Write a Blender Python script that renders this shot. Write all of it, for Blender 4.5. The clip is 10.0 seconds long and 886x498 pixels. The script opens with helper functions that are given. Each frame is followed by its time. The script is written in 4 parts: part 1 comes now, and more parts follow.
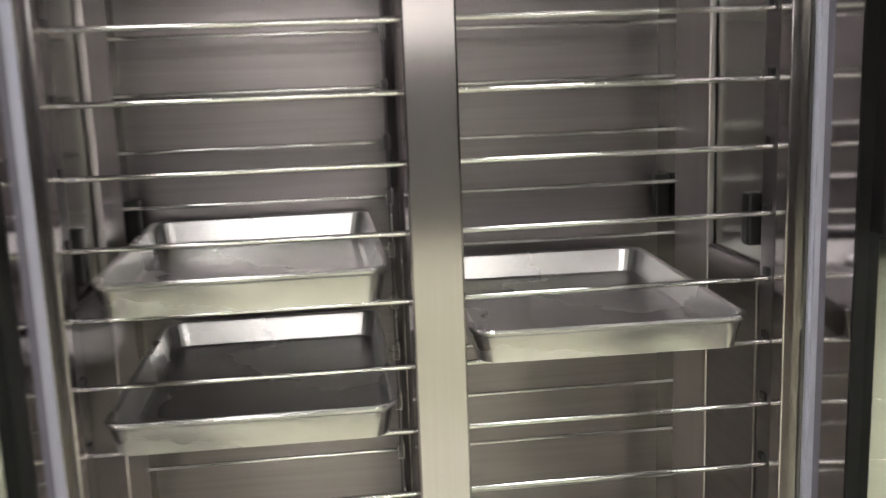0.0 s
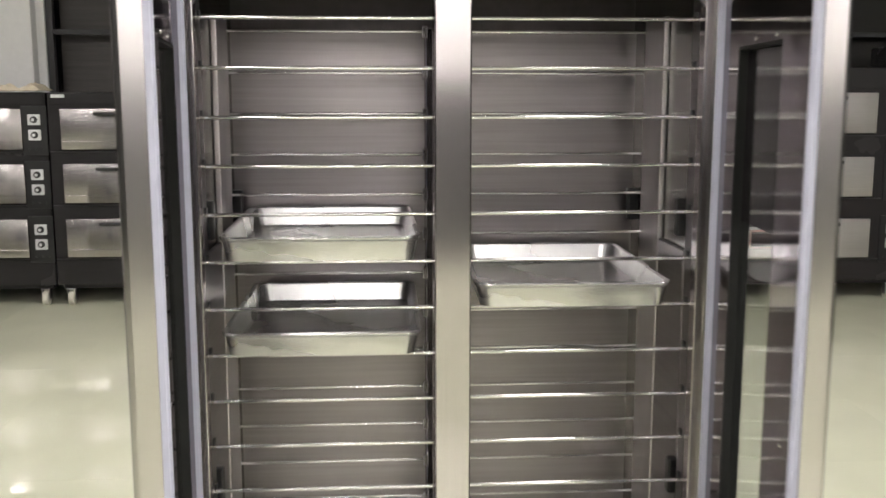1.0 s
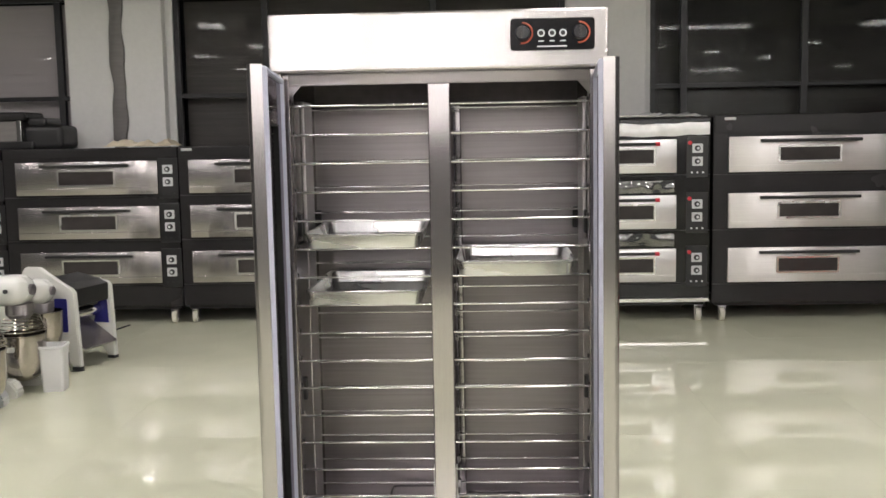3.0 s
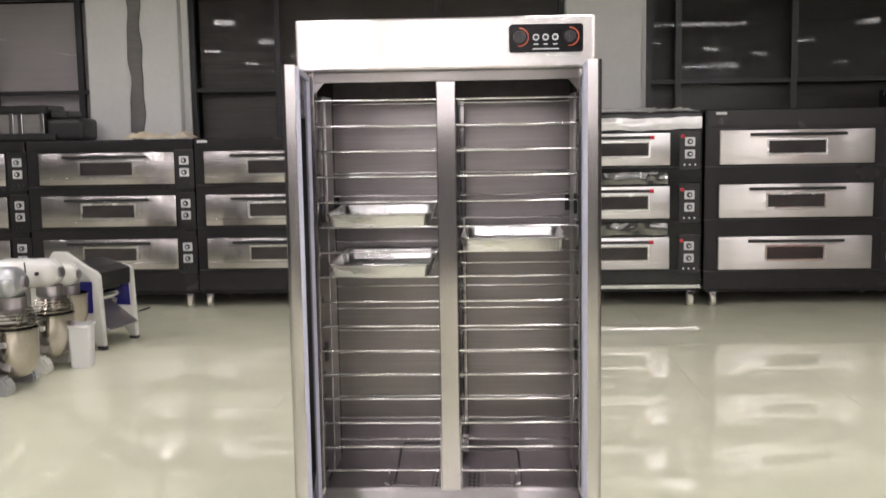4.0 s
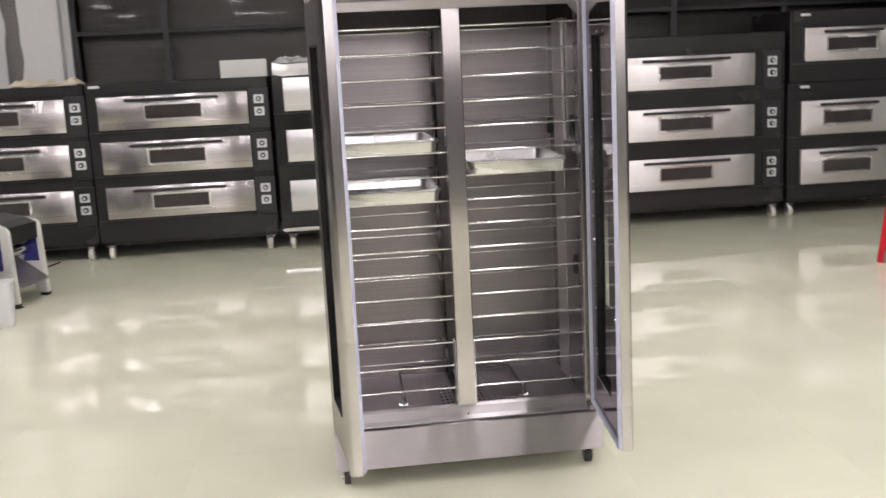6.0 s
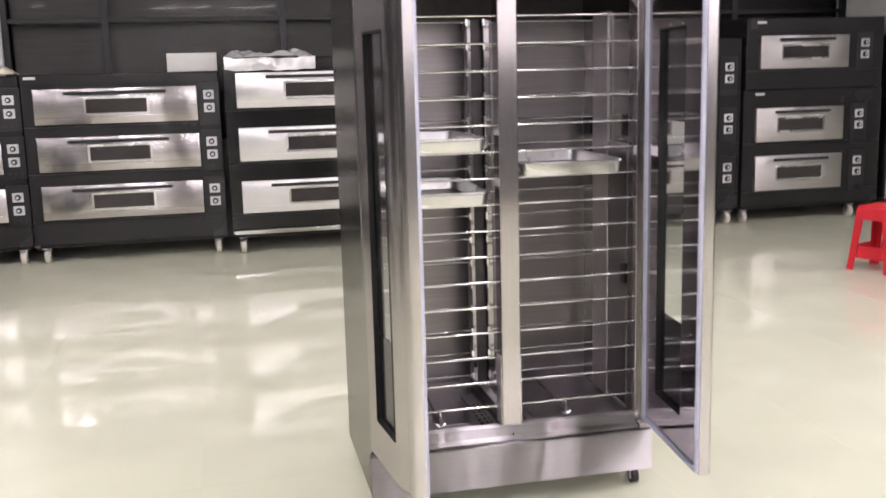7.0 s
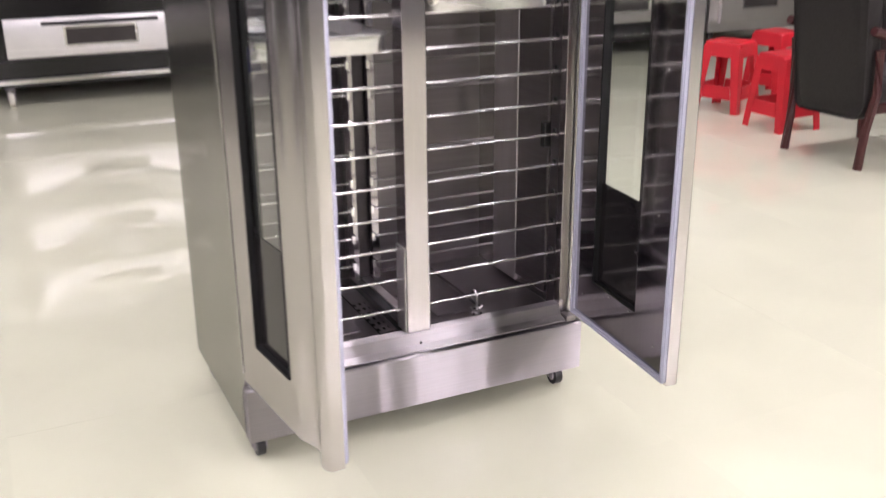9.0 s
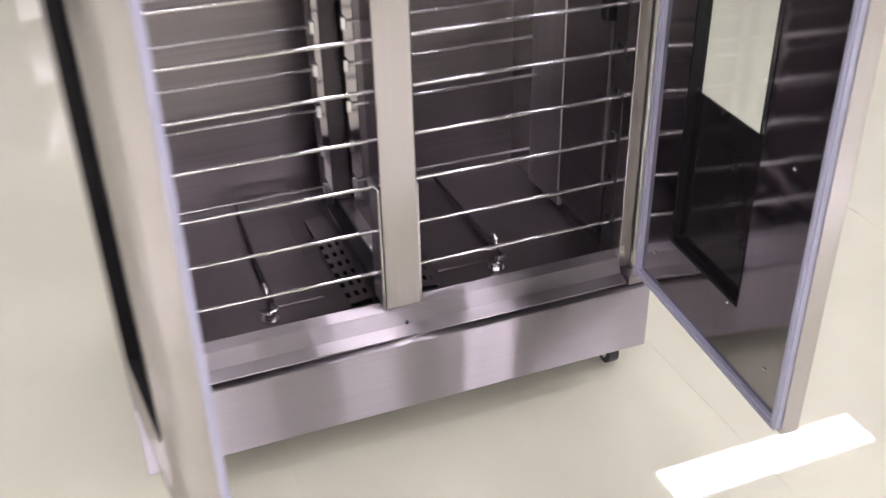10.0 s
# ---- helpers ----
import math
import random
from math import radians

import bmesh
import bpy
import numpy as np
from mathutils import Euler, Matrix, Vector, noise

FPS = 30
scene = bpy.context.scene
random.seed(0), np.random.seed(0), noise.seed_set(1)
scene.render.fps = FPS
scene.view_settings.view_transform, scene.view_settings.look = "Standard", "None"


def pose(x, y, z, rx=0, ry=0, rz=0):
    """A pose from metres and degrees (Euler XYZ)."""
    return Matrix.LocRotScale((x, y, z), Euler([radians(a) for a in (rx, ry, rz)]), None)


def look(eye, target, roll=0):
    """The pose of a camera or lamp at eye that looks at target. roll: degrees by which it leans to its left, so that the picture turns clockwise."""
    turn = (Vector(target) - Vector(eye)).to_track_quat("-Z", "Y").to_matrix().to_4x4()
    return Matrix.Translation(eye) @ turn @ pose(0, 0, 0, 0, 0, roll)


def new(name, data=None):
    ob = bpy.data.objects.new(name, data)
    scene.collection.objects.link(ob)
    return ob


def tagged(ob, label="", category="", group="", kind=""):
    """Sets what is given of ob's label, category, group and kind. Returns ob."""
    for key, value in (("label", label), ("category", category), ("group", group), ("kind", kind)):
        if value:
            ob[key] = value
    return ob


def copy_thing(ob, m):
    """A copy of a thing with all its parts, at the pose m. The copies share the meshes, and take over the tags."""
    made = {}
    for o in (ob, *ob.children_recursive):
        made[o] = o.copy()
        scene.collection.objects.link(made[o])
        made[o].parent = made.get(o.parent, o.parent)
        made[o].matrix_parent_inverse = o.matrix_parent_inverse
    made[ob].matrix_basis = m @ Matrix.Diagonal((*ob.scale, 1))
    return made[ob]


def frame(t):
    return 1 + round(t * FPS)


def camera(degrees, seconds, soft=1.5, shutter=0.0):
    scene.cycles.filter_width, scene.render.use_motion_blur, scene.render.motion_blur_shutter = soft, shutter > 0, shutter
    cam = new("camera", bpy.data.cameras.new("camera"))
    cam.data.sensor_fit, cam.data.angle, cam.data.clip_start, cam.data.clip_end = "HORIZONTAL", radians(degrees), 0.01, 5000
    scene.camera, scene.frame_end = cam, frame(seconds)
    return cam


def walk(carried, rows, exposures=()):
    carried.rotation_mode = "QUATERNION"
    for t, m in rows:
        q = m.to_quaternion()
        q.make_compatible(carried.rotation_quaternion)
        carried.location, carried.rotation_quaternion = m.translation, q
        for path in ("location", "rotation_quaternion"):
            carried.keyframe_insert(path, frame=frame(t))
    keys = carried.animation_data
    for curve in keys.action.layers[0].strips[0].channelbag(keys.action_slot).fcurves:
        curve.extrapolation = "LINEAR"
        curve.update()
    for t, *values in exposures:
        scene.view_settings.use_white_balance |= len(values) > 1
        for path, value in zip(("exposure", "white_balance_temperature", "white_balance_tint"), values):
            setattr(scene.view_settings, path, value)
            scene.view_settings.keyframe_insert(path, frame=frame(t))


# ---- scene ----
import collections
cam = camera(48.7, 10.0, shutter=0.5)
PATH = [
    (0, (-0.123, -1.150, 1.473), (0.098, 0.802, 1.099), -2.1),
    (0.5, (-0.136, -1.412, 1.481), (0.006, 0.560, 1.179), -0.7),
    (1, (-0.126, -1.710, 1.476), (-0.001, 0.262, 1.168), -0.0),
    (1.5, (-0.044, -2.039, 1.486), (-0.038, -0.054, 1.243), -0.5),
    (2, (0.038, -2.347, 1.494), (0.011, -0.359, 1.273), -0.0),
    (2.5, (0.041, -2.636, 1.496), (0.023, -0.653, 1.23), -1.2),
    (2.7, (0.073, -2.752, 1.496), (0.028, -0.766, 1.265), -1.2),
    (3.8, (0.153, -3.187, 1.487), (0.050, -1.200, 1.281), -1.0),
    (4, (0.124, -3.281, 1.484), (0.039, -1.296, 1.257), -0.9),
    (4.5, (0.059, -3.425, 1.482), (-0.031, -1.444, 1.222), 0.1),
    (5, (-0.024, -3.452, 1.462), (-0.089, -1.469, 1.211), 0.1),
    (5.5, (-0.175, -3.428, 1.458), (-0.147, -1.448, 1.173), 0.2),
    (5.7, (-0.282, -3.414, 1.455), (-0.165, -1.443, 1.133), -1.0),
    (6.8, (-0.816, -3.099, 1.443), (-0.425, -1.173, 1.069), -3.1),
    (7, (-0.886, -3.02, 1.436), (-0.464, -1.097, 1.083), -1.5),
    (7.5, (-1.167, -2.944, 1.447), (-0.578, -1.059, 1.13), -3.1),
    (8, (-1.282, -2.904, 1.419), (-0.617, -1.062, 1.012), -0.7),
    (8.5, (-1.224, -2.62, 1.424), (-0.422, -0.861, 0.91), -1.5),
    (9, (-0.964, -2.199, 1.365), (-0.161, -0.497, 0.687), -0.5),
    (9.5, (-0.708, -1.786, 1.302), (-0.015, -0.099, 0.48), -0.1),
    (10, (-0.447, -1.39, 1.259), (0.158, 0.215, 0.229), -1.3),
]
EXPOSURE = [(0.0, 0.28, 6560, 11), (0.5, 0.37, 6560, 12), (1.0, 0.39, 6540, 12), (1.5, 0.12, 6500, 12), (2.0, 0.07, 6500, 13), (2.5, 0.15, 6500, 13), (4.5, 0.26, 6430, 18), (5.5, 0.3, 6400, 18), (7.0, 0.6, 6280, 23), (7.5, 0.55, 6280, 24), (8.5, 0.64, 6320, 25), (9.5, 0.5, 6100, 28), (10.0, 0.34, 6080, 29)]
walk(cam, [(t, look(eye, target, roll)) for t, eye, target, roll in PATH], EXPOSURE)

# ---- world and light ----
world = bpy.data.worlds.new("night")
scene.world = world
world.use_nodes = True
world.node_tree.nodes["Background"].inputs[0].default_value = (0.02, 0.022, 0.03, 1)
world.node_tree.nodes["Background"].inputs[1].default_value = 0.3
LIGHT = 16.4
CEIL = 3.0


# ---- materials ----
def material(name, color, rough=0.5, metal=0.0, grain=None, vary=0.12, bump=0.0, spread=0.08, coat=0.0, spec=0.5, stain=0.0, aniso=0.0, turn=0.0, random_tone=0.0, wave=0.0):
    """Principled surface with fine grain (scale per axis) and broad blotches."""
    m = bpy.data.materials.new(name)
    m.use_nodes = True
    nt = m.node_tree
    b = nt.nodes["Principled BSDF"]
    b.inputs["Metallic"].default_value = metal
    b.inputs["Specular IOR Level"].default_value = spec
    b.inputs["Coat Weight"].default_value = coat
    b.inputs["Coat Roughness"].default_value = 0.06
    b.inputs["Anisotropic"].default_value = aniso
    b.inputs["Anisotropic Rotation"].default_value = turn
    co = nt.nodes.new("ShaderNodeTexCoord")
    mp = nt.nodes.new("ShaderNodeMapping")
    mp.inputs["Scale"].default_value = grain or (60, 60, 60)
    nt.links.new(co.outputs["Object"], mp.inputs["Vector"])
    fine = nt.nodes.new("ShaderNodeTexNoise")
    fine.inputs["Scale"].default_value = 1.0
    fine.inputs["Detail"].default_value = 3.0
    nt.links.new(mp.outputs["Vector"], fine.inputs["Vector"])
    broad = nt.nodes.new("ShaderNodeTexNoise")
    broad.inputs["Scale"].default_value = 2.3
    broad.inputs["Detail"].default_value = 4.0
    nt.links.new(co.outputs["Object"], broad.inputs["Vector"])
    mixn = nt.nodes.new("ShaderNodeMath")
    mixn.operation = "ADD"
    nt.links.new(fine.outputs["Fac"], mixn.inputs[0])
    nt.links.new(broad.outputs["Fac"], mixn.inputs[1])
    ramp = nt.nodes.new("ShaderNodeMapRange")
    ramp.inputs["From Min"].default_value = 0.6
    ramp.inputs["From Max"].default_value = 1.4
    ramp.inputs["To Min"].default_value = 1.0 - vary
    ramp.inputs["To Max"].default_value = 1.0 + vary
    nt.links.new(mixn.outputs[0], ramp.inputs["Value"])
    hsv = nt.nodes.new("ShaderNodeHueSaturation")
    hsv.inputs["Color"].default_value = (*color, 1)
    value = ramp.outputs["Result"]
    if random_tone:
        info = nt.nodes.new("ShaderNodeObjectInfo")
        rr = nt.nodes.new("ShaderNodeMapRange")
        rr.inputs["To Min"].default_value = 1.0 - random_tone
        rr.inputs["To Max"].default_value = 1.0 + random_tone
        nt.links.new(info.outputs["Random"], rr.inputs["Value"])
        mul = nt.nodes.new("ShaderNodeMath")
        mul.operation = "MULTIPLY"
        nt.links.new(value, mul.inputs[0])
        nt.links.new(rr.outputs["Result"], mul.inputs[1])
        value = mul.outputs[0]
    nt.links.new(value, hsv.inputs["Value"])
    nt.links.new(hsv.outputs["Color"], b.inputs["Base Color"])
    rg = nt.nodes.new("ShaderNodeMapRange")
    rg.inputs["From Min"].default_value = 0.3
    rg.inputs["From Max"].default_value = 0.7
    rg.inputs["To Min"].default_value = max(0.02, rough - spread)
    rg.inputs["To Max"].default_value = min(1.0, rough + spread)
    nt.links.new(broad.outputs["Fac"], rg.inputs["Value"])
    nt.links.new(rg.outputs["Result"], b.inputs["Roughness"])
    if bump:
        bp = nt.nodes.new("ShaderNodeBump")
        bp.inputs["Strength"].default_value = bump
        bp.inputs["Distance"].default_value = 0.002
        nt.links.new(fine.outputs["Fac"], bp.inputs["Height"])
        nt.links.new(bp.outputs["Normal"], b.inputs["Normal"])
    if wave:
        # slow buckling of thin sheet
        wm = nt.nodes.new("ShaderNodeMapping")
        wm.inputs["Scale"].default_value = (6, 6, 0.7)
        nt.links.new(co.outputs["Object"], wm.inputs["Vector"])
        wn = nt.nodes.new("ShaderNodeTexNoise")
        wn.inputs["Scale"].default_value = 1.0
        wn.inputs["Detail"].default_value = 2.0
        nt.links.new(wm.outputs["Vector"], wn.inputs["Vector"])
        wb = nt.nodes.new("ShaderNodeBump")
        wb.inputs["Strength"].default_value = wave
        wb.inputs["Distance"].default_value = 0.01
        nt.links.new(wn.outputs["Fac"], wb.inputs["Height"])
        if bump:
            nt.links.new(bp.outputs["Normal"], wb.inputs["Normal"])
        nt.links.new(wb.outputs["Normal"], b.inputs["Normal"])
    if aniso:
        tg = nt.nodes.new("ShaderNodeTangent")
        tg.direction_type, tg.axis = "RADIAL", "Z"
        nt.links.new(tg.outputs["Tangent"], b.inputs["Tangent"])
    return m


def glowing(name, color, strength):
    m = bpy.data.materials.new(name)
    m.use_nodes = True
    b = m.node_tree.nodes["Principled BSDF"]
    b.inputs["Base Color"].default_value = (*color, 1)
    b.inputs["Emission Color"].default_value = (*color, 1)
    b.inputs["Emission Strength"].default_value = strength
    return m


def glazing(name, tint=(0.93, 0.95, 0.94), base=0.02):
    """Thin pane: clear, with a mirror gloss that grows at a glance."""
    m = bpy.data.materials.new(name)
    m.use_nodes = True
    nt = m.node_tree
    nt.nodes.remove(nt.nodes["Principled BSDF"])
    out = nt.nodes["Material Output"]
    tr = nt.nodes.new("ShaderNodeBsdfTransparent")
    tr.inputs[0].default_value = (*tint, 1)
    gl = nt.nodes.new("ShaderNodeBsdfGlossy")
    gl.inputs["Roughness"].default_value = 0.02
    lw = nt.nodes.new("ShaderNodeLayerWeight")
    lw.inputs["Blend"].default_value = 0.5
    pw = nt.nodes.new("ShaderNodeMath")
    pw.operation = "POWER"
    pw.inputs[1].default_value = 5.0
    nt.links.new(lw.outputs["Facing"], pw.inputs[0])
    fr = nt.nodes.new("ShaderNodeMath")
    fr.operation = "MULTIPLY_ADD"
    fr.inputs[1].default_value = 0.9
    fr.inputs[2].default_value = base
    nt.links.new(pw.outputs[0], fr.inputs[0])
    mx = nt.nodes.new("ShaderNodeMixShader")
    nt.links.new(fr.outputs[0], mx.inputs[0])
    nt.links.new(tr.outputs[0], mx.inputs[1])
    nt.links.new(gl.outputs[0], mx.inputs[2])
    nt.links.new(mx.outputs[0], out.inputs[0])
    return m


def brushed(name, color, rough, aniso, grain, vary=0.06, wave=0.3):
    """Brushed sheet metal: what it mirrors is drawn out across the brush lines, upright ones where aniso is below zero."""
    m = bpy.data.materials.new(name)
    m.use_nodes = True
    nt = m.node_tree
    nt.nodes.remove(nt.nodes["Principled BSDF"])
    gl = nt.nodes.new("ShaderNodeBsdfAnisotropic")
    gl.inputs["Roughness"].default_value = rough
    gl.inputs["Anisotropy"].default_value = aniso
    co = nt.nodes.new("ShaderNodeTexCoord")

    def cloud(scale, detail):
        mp = nt.nodes.new("ShaderNodeMapping")
        mp.inputs["Scale"].default_value = scale
        nt.links.new(co.outputs["Object"], mp.inputs["Vector"])
        n = nt.nodes.new("ShaderNodeTexNoise")
        n.inputs["Scale"].default_value = 1.0
        n.inputs["Detail"].default_value = detail
        nt.links.new(mp.outputs["Vector"], n.inputs["Vector"])
        return n.outputs["Fac"]

    tone = nt.nodes.new("ShaderNodeMath")
    tone.operation = "ADD"
    nt.links.new(cloud(grain, 3.0), tone.inputs[0])
    nt.links.new(cloud((3, 3, 3), 4.0), tone.inputs[1])
    rg = nt.nodes.new("ShaderNodeMapRange")
    rg.inputs["From Min"].default_value = 0.6
    rg.inputs["From Max"].default_value = 1.4
    rg.inputs["To Min"].default_value = 1.0 - vary
    rg.inputs["To Max"].default_value = 1.0 + vary
    nt.links.new(tone.outputs[0], rg.inputs["Value"])
    hsv = nt.nodes.new("ShaderNodeHueSaturation")
    hsv.inputs["Color"].default_value = (*color, 1)
    nt.links.new(rg.outputs["Result"], hsv.inputs["Value"])
    nt.links.new(hsv.outputs["Color"], gl.inputs["Color"])
    bp = nt.nodes.new("ShaderNodeBump")
    bp.inputs["Strength"].default_value = wave
    bp.inputs["Distance"].default_value = 0.01
    nt.links.new(cloud((7, 7, 0.8), 2.0), bp.inputs["Height"])
    nt.links.new(bp.outputs["Normal"], gl.inputs["Normal"])
    geo = nt.nodes.new("ShaderNodeNewGeometry")
    level = nt.nodes.new("ShaderNodeVectorMath")
    level.operation = "CROSS_PRODUCT"
    level.inputs[1].default_value = (0.0003, -0.02, 1.0)
    nt.links.new(geo.outputs["Normal"], level.inputs[0])
    nt.links.new(level.outputs["Vector"], gl.inputs["Tangent"])
    nt.links.new(gl.outputs[0], nt.nodes["Material Output"].inputs[0])
    return m


STEEL = brushed("brushed_steel", (0.49, 0.46, 0.475), 0.38, 0.78, (4, 4, 260), 0.05, 0.25)
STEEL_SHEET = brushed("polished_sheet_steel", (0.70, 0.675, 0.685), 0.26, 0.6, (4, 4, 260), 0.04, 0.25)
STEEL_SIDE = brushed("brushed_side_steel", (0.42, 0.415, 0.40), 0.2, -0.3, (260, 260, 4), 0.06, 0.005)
# The header's sheet steel, its reflections dimmed through a darker colour.
STEEL_KICK = brushed("dimmed_sheet_steel", (0.56, 0.53, 0.545), 0.4, 0.85, (4, 4, 260), 0.07, 0.4)
STEEL_POST = brushed("brushed_post_steel", (0.50, 0.47, 0.48), 0.17, -0.5, (260, 260, 4), 0.06, 0.04)
STEEL_UP = brushed("brushed_steel_upright", (0.51, 0.485, 0.49), 0.23, -0.4, (260, 260, 4), 0.06, 0.06)
# Colour lowered to stand in for occlusion inside the cabinet.
STEEL_IN_SHADE = material("inner_shaded_steel", (0.288, 0.264, 0.272), 0.33, 1.0, (3, 3, 130), 0.14, 0.0, 0.0)
SUPPORT_STEEL = material("support_steel", (0.55, 0.52, 0.53), 0.36, 1.0, (30, 30, 4), 0.1, 0.03, 0.05)
LINER = brushed("polished_door_liner", (0.38, 0.36, 0.375), 0.085, -0.1, (200, 200, 4), 0.05, 0.12)
CHROME = material("polished_rod", (0.72, 0.71, 0.71), 0.12, 1.0, (50, 50, 50), 0.05, 0.0, 0.04)
TRAYMETAL = material("tray_aluminium", (0.68, 0.675, 0.68), 0.28, 1.0, (30, 30, 30), 0.08, 0.05, 0.05)
RUBBER = material("gasket_rubber", (0.46, 0.47, 0.58), 0.5, 0.0, vary=0.06)
BLACK = material("black_plastic", (0.015, 0.015, 0.016), 0.35)
PRINT = material("black_glass_print", (0.02, 0.018, 0.019), 0.12, spread=0.04, spec=0.22)
PANEL_BLACK = material("black_panel_film", (0.006, 0.006, 0.007), 0.15, spread=0.03, spec=0.12)
GLASS = glazing("clear_glass", base=0.045)
WHITE_PAINT = material("white_paint", (0.78, 0.78, 0.77), 0.55, grain=(25, 25, 25), vary=0.04, bump=0.05)
BRIGHT_PAINT = material("bright_white_paint", (0.86, 0.86, 0.86), 0.5, grain=(25, 25, 25), vary=0.03, bump=0.04)
CEILING_PAINT = material("ceiling_paint", (0.34, 0.34, 0.34), 0.8, grain=(25, 25, 25), vary=0.05)
GREY_PAINT = material("grey_wall_paint", (0.55, 0.55, 0.54), 0.6, grain=(25, 25, 25), vary=0.05)
OVEN_BLACK = material("dark_oven_steel", (0.024, 0.0225, 0.0235), 0.26, 0.0, (5, 5, 160), 0.12, 0.03, 0.02, spec=0.3)
OVEN_DEEP = material("gloss_black_oven_steel", (0.011, 0.0105, 0.011), 0.14, 0.0, (5, 5, 90), 0.2, 0.02, 0.05, spec=0.5)
OVEN_STEEL = brushed("oven_door_steel", (0.68, 0.655, 0.645), 0.38, 0.55, (4, 4, 220), 0.09, 0.25)
# Darker copy of the oven door steel: weaker reflections put into the colour.
OVEN_STEEL_SHADED = brushed("shaded_oven_steel", (0.48, 0.455, 0.455), 0.22, 0.45, (4, 4, 220), 0.1, 0.3)
OVEN_BRIGHT = material("film_covered_steel", (0.80, 0.79, 0.79), 0.3, 0.7, (9, 9, 14), 0.05, 0.0, 0.02, coat=0.3)
OVEN_GLASS = material("oven_window_glass", (0.05, 0.044, 0.043), 0.1, spread=0.05, vary=0.3, grain=(5, 5, 9), spec=0.4)
PLATE = material("knob_plate", (0.66, 0.67, 0.68), 0.4, 0.2)
RED_LAMP = material("red_plastic_cap", (0.7, 0.03, 0.05), 0.35)
RED_PLASTIC = material("red_stool_plastic", (0.62, 0.018, 0.03), 0.38, vary=0.08, grain=(12, 12, 12), bump=0.05)
LEATHER = material("black_leather", (0.018, 0.0155, 0.0155), 0.55, grain=(60, 60, 60), bump=0.25, vary=0.3, spec=0.3)
SLATE_CLOTH = material("slate_cloth", (0.03, 0.034, 0.046), 0.6, grain=(180, 180, 180), vary=0.15, bump=0.15)
REDWOOD = material("red_brown_wood", (0.055, 0.011, 0.011), 0.4, grain=(60, 60, 4), vary=0.3)
CASTER_WHITE = material("cream_nylon", (0.62, 0.6, 0.52), 0.45)
WHITE_ENAMEL = material("white_enamel", (0.72, 0.72, 0.68), 0.3, grain=(8, 8, 8), vary=0.05, coat=0.3)
SILVER_PAINT = material("silver_hammer_paint", (0.52, 0.53, 0.55), 0.32, 0.7, (40, 40, 40), 0.1, 0.1)
BLUE_PANEL = material("blue_panel", (0.03, 0.03, 0.22), 0.4)
BUCKET = material("white_polythene", (0.8, 0.8, 0.8), 0.4, vary=0.02)
PAPER = material("cream_paper", (0.68, 0.6, 0.46), 0.7, grain=(14, 14, 14), vary=0.2)
# Clear plastic film, coloured near white to carry the lamps' glare.
FILM = material("glare_white_film", (0.88, 0.88, 0.89), 0.14, 0.25, (20, 20, 20), 0.1, 0.4, 0.08, coat=0.6)
SHUTTER = material("grey_shutter", (0.62, 0.56, 0.585), 0.4, grain=(4, 4, 60), vary=0.1)
DARK_BLIND = material("dark_blind", (0.085, 0.074, 0.07), 0.4, grain=(2, 2, 40), vary=0.25, spec=0.3)
FRAME_DARK = material("dark_window_frame", (0.02, 0.02, 0.021), 0.4, 0.2)
NIGHT = material("night_backdrop", (0.012, 0.012, 0.013), 0.9)
WINDOW_GLASS = glazing("window_glass", (0.9, 0.91, 0.9), 0.006)
SLAT_GLOSS = material("glossy_dark_slat", (0.028, 0.024, 0.022), 0.4, 0.0, grain=(2, 2, 40), vary=0.3, spec=0.3)
DARK_WALL = material("dark_wall_cladding", (0.05, 0.052, 0.05), 0.45, grain=(12, 12, 12), vary=0.15)
BOWL_STEEL = material("mixing_bowl_steel", (0.42, 0.385, 0.345), 0.15, 1.0, (40, 40, 40), 0.1, 0.03)
MATT_BAND = material("matt_dark_band", (0.12, 0.12, 0.121), 0.9, spec=0.1, grain=(14, 14, 14), vary=0.15)
FRAME_STEEL = material("window_trim_steel", (0.82, 0.81, 0.80), 0.24, 1.0, (30, 30, 30), 0.06, 0.02)
POST_STEEL = material("bright_post_steel", (0.86, 0.84, 0.85), 0.3, 1.0, (30, 30, 6), 0.08, 0.05)
# Black of the pane seals, and of the painted shade under the heater cover.
SEAL_AND_SHADE = material("black_seal_and_shade", (0.01, 0.01, 0.01), 0.75, spec=0.2)
# Heater tubes' own dark metal, also used as painted shade in recesses.
TUBE_AND_SHADE = material("heater_tube_and_shade", (0.09, 0.08, 0.085), 0.35, 0.7, (30, 30, 30), 0.2)
CLING = glazing("cling_film", (0.85, 0.85, 0.86), 0.22)
ORANGE = material("orange_print", (0.5, 0.1, 0.05), 0.5)
LAMP = glowing("led_diffuser", (1.0, 0.965, 0.94), LIGHT * 2)
# Stronger glow for the panels added along the south wall.
ADDED_WASH = glowing("added_wash_diffuser", (1.0, 0.965, 0.94), LIGHT * 3.2)
BRIGHT_LAMP = glowing("bright_led_diffuser", (1.0, 0.965, 0.94), LIGHT * 1.7)
DISPLAY = glowing("red_display", (1.0, 0.06, 0.1), 2.0)
GREY_STRIP = material("grey_conduit", (0.17, 0.16, 0.155), 0.5, grain=(5, 5, 40), vary=0.2)


